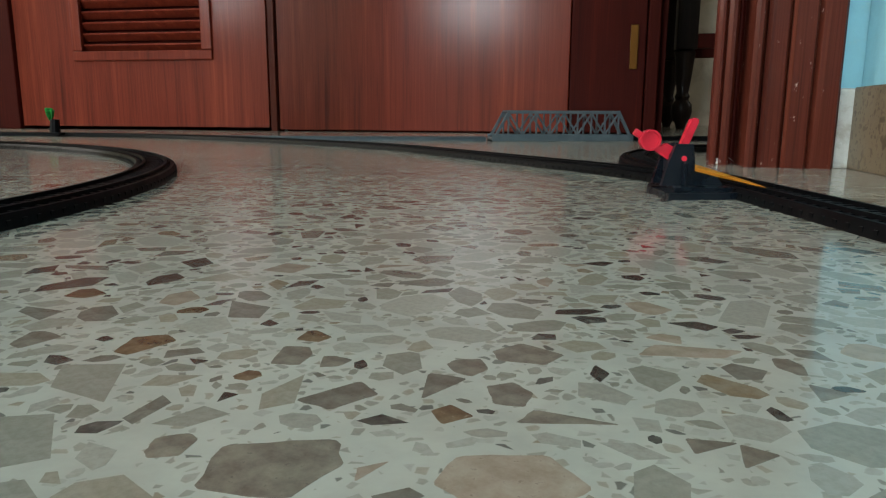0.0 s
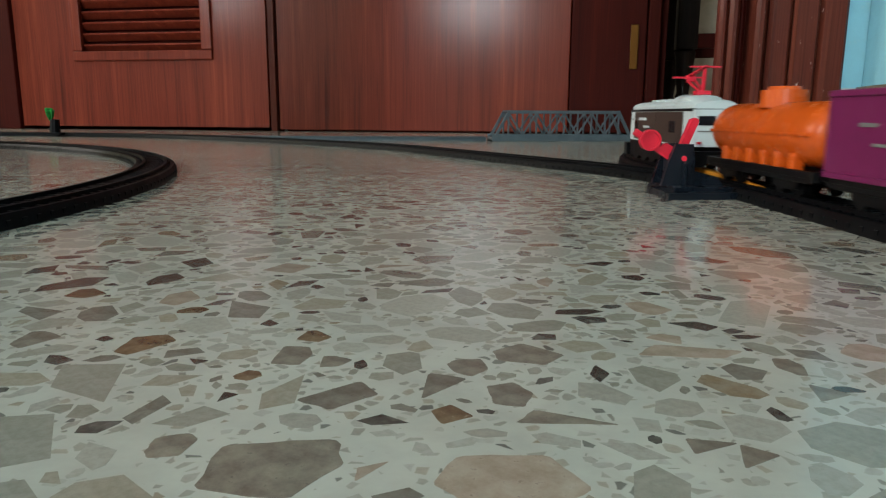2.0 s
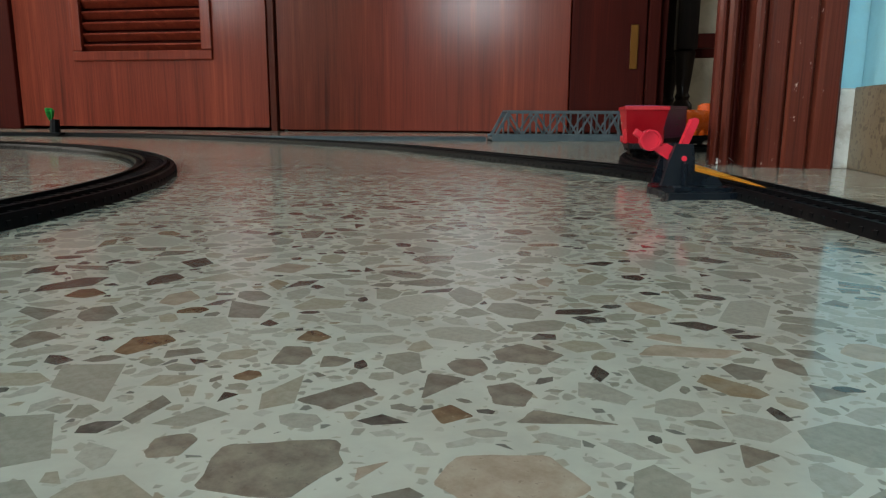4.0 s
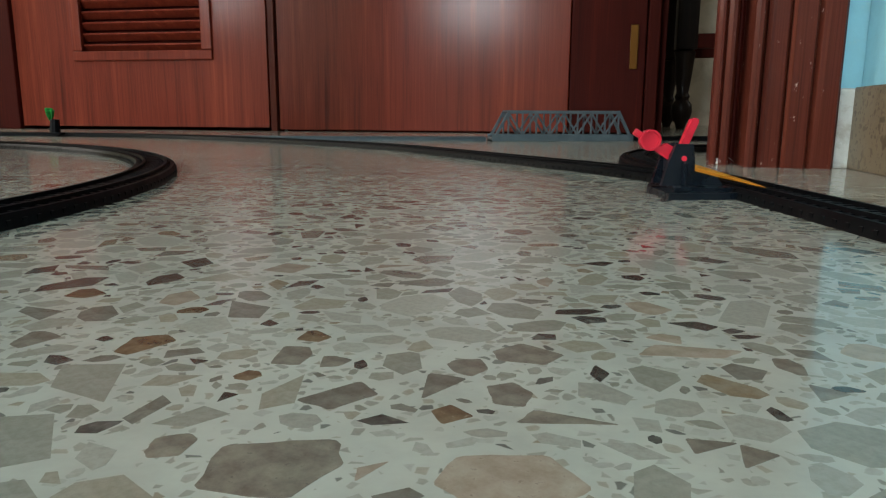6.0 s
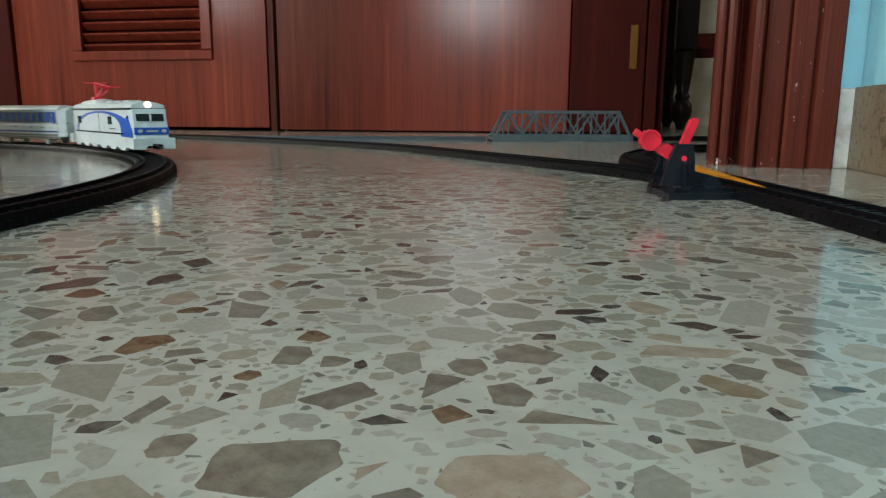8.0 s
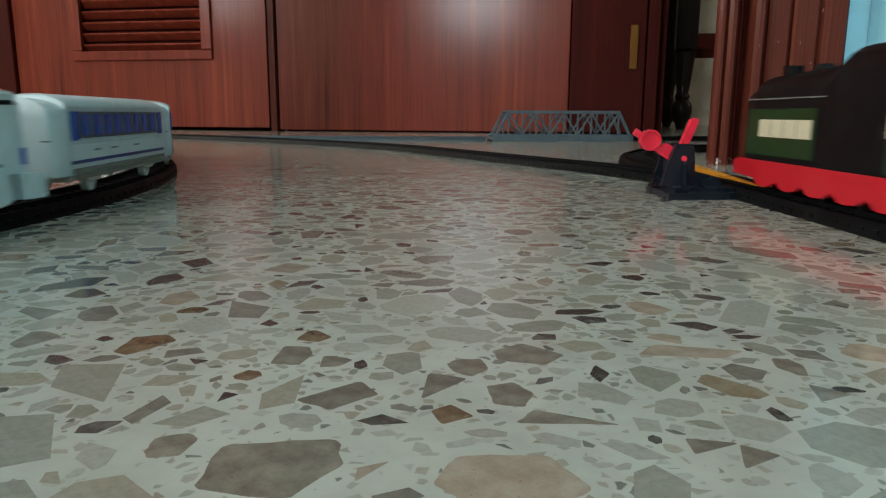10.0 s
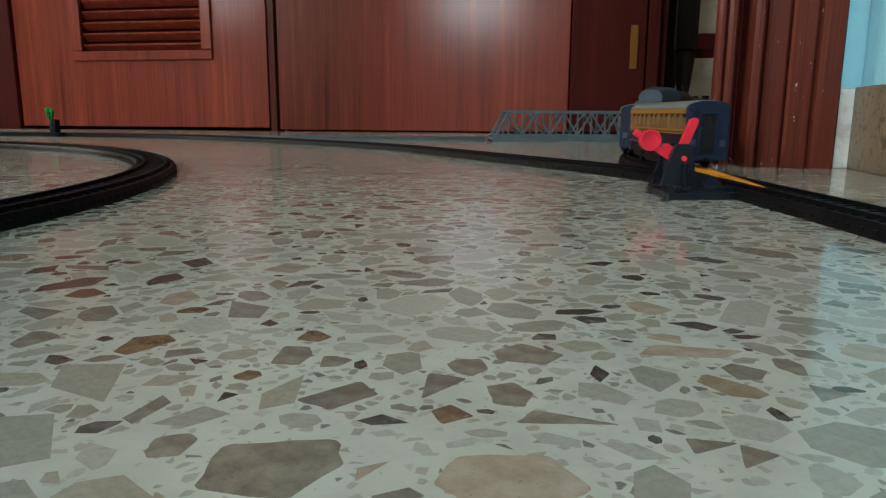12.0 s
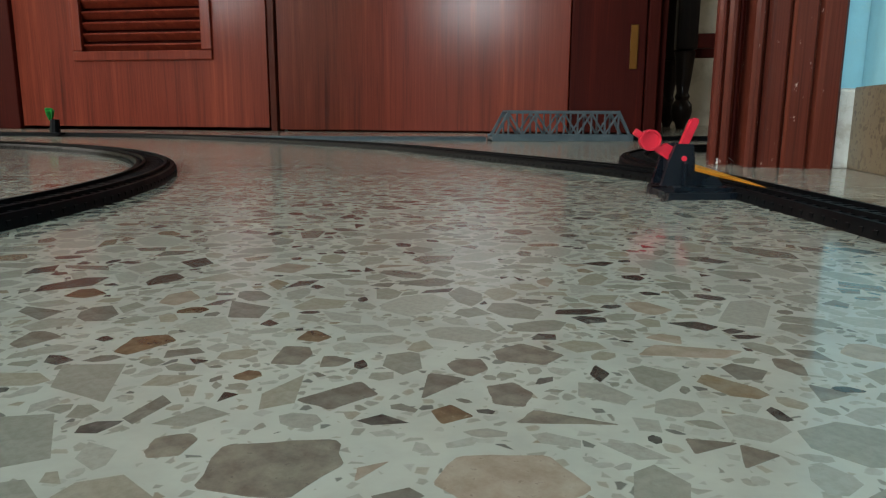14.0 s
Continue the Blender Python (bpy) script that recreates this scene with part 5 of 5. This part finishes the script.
def box_wagon():
    ob = thing("open_wagon", Matrix.Identity(4), "purple toy goods wagon with a white end panel", "toy wagon", "freight wagons")
    wagon_frame(ob, 0.064)
    L, w, z0, z1 = 0.0650, 0.0168, 0.0130, 0.0490
    for s in (-1, 1):
        part("side_wall", loft(B(), [[(x, s * (w - 0.002), z0), (x, s * w, z0), (x, s * w, z1), (x, s * (w - 0.002), z1)] for x in (-L, L)]), PURPLE, ob)
        part("top_rim", box(B(), (0, s * (w - 0.0004), z1), (2 * L + 0.001, 0.0034, 0.0028), 0.0006), PURPLE, ob)
        part("bottom_rim", box(B(), (0, s * (w + 0.0004), z0 + 0.001), (2 * L, 0.0016, 0.0024), 0.0004), PURPLE, ob)
        panel("white_plate", ob, s, 0.030, 0.042, 0.0352, 0.0368, w, GREY_ROOF, 0.0004)
        panel("white_plate", ob, s, 0.020, 0.032, 0.0275, 0.0288, w, GREY_ROOF, 0.0004)
    for e in (-1, 1):
        part("end_rim", box(B(), (e * (L - 0.001), 0, z1), (0.0034, 2 * w - 0.003, 0.0028), 0.0006), PURPLE, ob)
        for y in (-1, 1):
            part("corner_post", box(B(), (e * (L + 0.0002), y * (w - 0.0016), (z0 + z1) / 2), (0.0024, 0.0036, z1 - z0 - 0.003), 0.0005), PURPLE, ob)
        end = part("end_panel", box(B(), (e * (L - 0.002), 0, (z0 + z1) / 2), (0.002, 2 * w - 0.0068, z1 - z0 - 0.003)), WHITE, ob, "white end panel with ribs")
        for k in range(3):
            part("rib", box(B(), (e * (L - 0.0004), 0, 0.0245 + k * 0.0085), (0.0016, 2 * w - 0.0085, 0.0036), 0.0006), WHITE, end)
        part("end_step", box(B(), (e * (L + 0.0002), 0, 0.0160), (0.0030, 0.0180, 0.0050), 0.0006), GREY_ROOF, ob)
        part("end_sill", box(B(), (e * (L - 0.0006), 0, z0 + 0.0006), (0.0034, 2 * w - 0.004, 0.0022), 0.0005), PURPLE, ob)
    part("cover", box(B(), (0, 0, z1 - 0.003), (2 * L - 0.006, 2 * w - 0.006, 0.002)), PURPLE, ob)
    return ob


def hopper_wagon():
    ob = thing("hopper_wagon", Matrix.Identity(4), "red toy hopper wagon with sloping sides on a black frame", "toy wagon", "freight wagons")
    wagon_frame(ob, 0.060)
    top, low = (0.0625, 0.0188), (0.0370, 0.0148)
    z0, z1 = 0.0125, 0.0470

    def ring(a, z, d=0.0):
        return [(-a[0] + d, -a[1] + d, z), (a[0] - d, -a[1] + d, z), (a[0] - d, a[1] - d, z), (-a[0] + d, a[1] - d, z)]
    part("hopper", loft(B(), [ring(low, z0), ring(top, z1 - 0.003), ring(top, z1), ring(top, z1, 0.002), ring(low, z0 + 0.004, 0.002)]), RED_DEEP, ob, "red tapering hopper body")
    for s in (-1, 1):
        part("top_lip", box(B(), (0, s * (top[1] + 0.0002), z1 - 0.0012), (2 * top[0] + 0.002, 0.0018, 0.0036), 0.0005), RED_DEEP, ob)
        for x, h in ((-0.031, 0.014), (0.012, 0.006)):
            part("chute", box(B(), (x, s * 0.0160, z0 + h / 2), (0.011 if h > 0.01 else 0.026, 0.0055, h), 0.0012), RED_DEEP, ob)
        for x, z in ((0.034, 0.0385), (0.026, 0.0315)):
            part("white_plate", box(B(), (0, 0, 0), (0.008, 0.0005, 0.0016), 0, pose(x, s * (0.0150 + 0.0045 * (z - z0) / (z1 - z0) + 0.0003), z, s * -7.4, 0, 0)), PANEL_CREAM, ob)
    for e in (-1, 1):
        part("top_lip", box(B(), (e * (top[0] + 0.0002), 0, z1 - 0.0012), (0.0018, 2 * top[1] - 0.002, 0.0036), 0.0005), RED_DEEP, ob)
    return ob

freight_engine = electric_loco("freight_locomotive", "brown and cream toy electric locomotive with a red pantograph", BROWN_SIDE, WHITE, BLACK, BLACK, WHITE, BLACK, False)
tank = tank_wagon()
goods = box_wagon()
hopper = hopper_wagon()
express_engine = electric_loco("express_locomotive", "white and blue toy electric locomotive with a lit headlamp", WHITE, WHITE, BLUE, WHITE, WHITE, BLACK, True)
white_coach = passenger_coach(True)
white_coaches = [white_coach] + [copy_thing(white_coach, Matrix.Identity(4)) for _ in range(2)]
steam_engine = steam_loco()
brown_coach = passenger_coach(False)
brown_coaches = [brown_coach, copy_thing(brown_coach, Matrix.Identity(4))]


def ride(vehicle, route, course, behind=0.0, half=0.045):
    """Keys a vehicle that runs along a route by a course of (seconds, length), so far behind its train's mark."""
    times, lengths = zip(*course)
    rows = [(round(k / 6, 3), route.ride(float(np.interp(k / 6, times, lengths)) - behind, half)) for k in range(85)]
    walk(vehicle, rows)


def motions():
    for vehicle, behind in ((freight_engine, 0.0), (tank, 0.178), (goods, 0.323), (hopper, 0.484)):
        ride(vehicle, RIGHT, ((0, -0.0522), (14, 4.3158)), behind)
    for vehicle, behind in zip([express_engine] + white_coaches, (0.0, 0.226, 0.412, 0.598)):
        ride(vehicle, LEFT, ((0, -2.324), (8.2, 0.669), (10.3, 1.3415), (14, 2.5403)), behind)
    for vehicle, behind in ((steam_engine, 0.0), (brown_coaches[0], 0.186), (brown_coaches[1], 0.370)):
        ride(vehicle, RIGHT, ((0, -2.40), (9.3, 0.076), (10.3, 0.416), (11, 0.654), (14, 1.539)), behind)


motions()
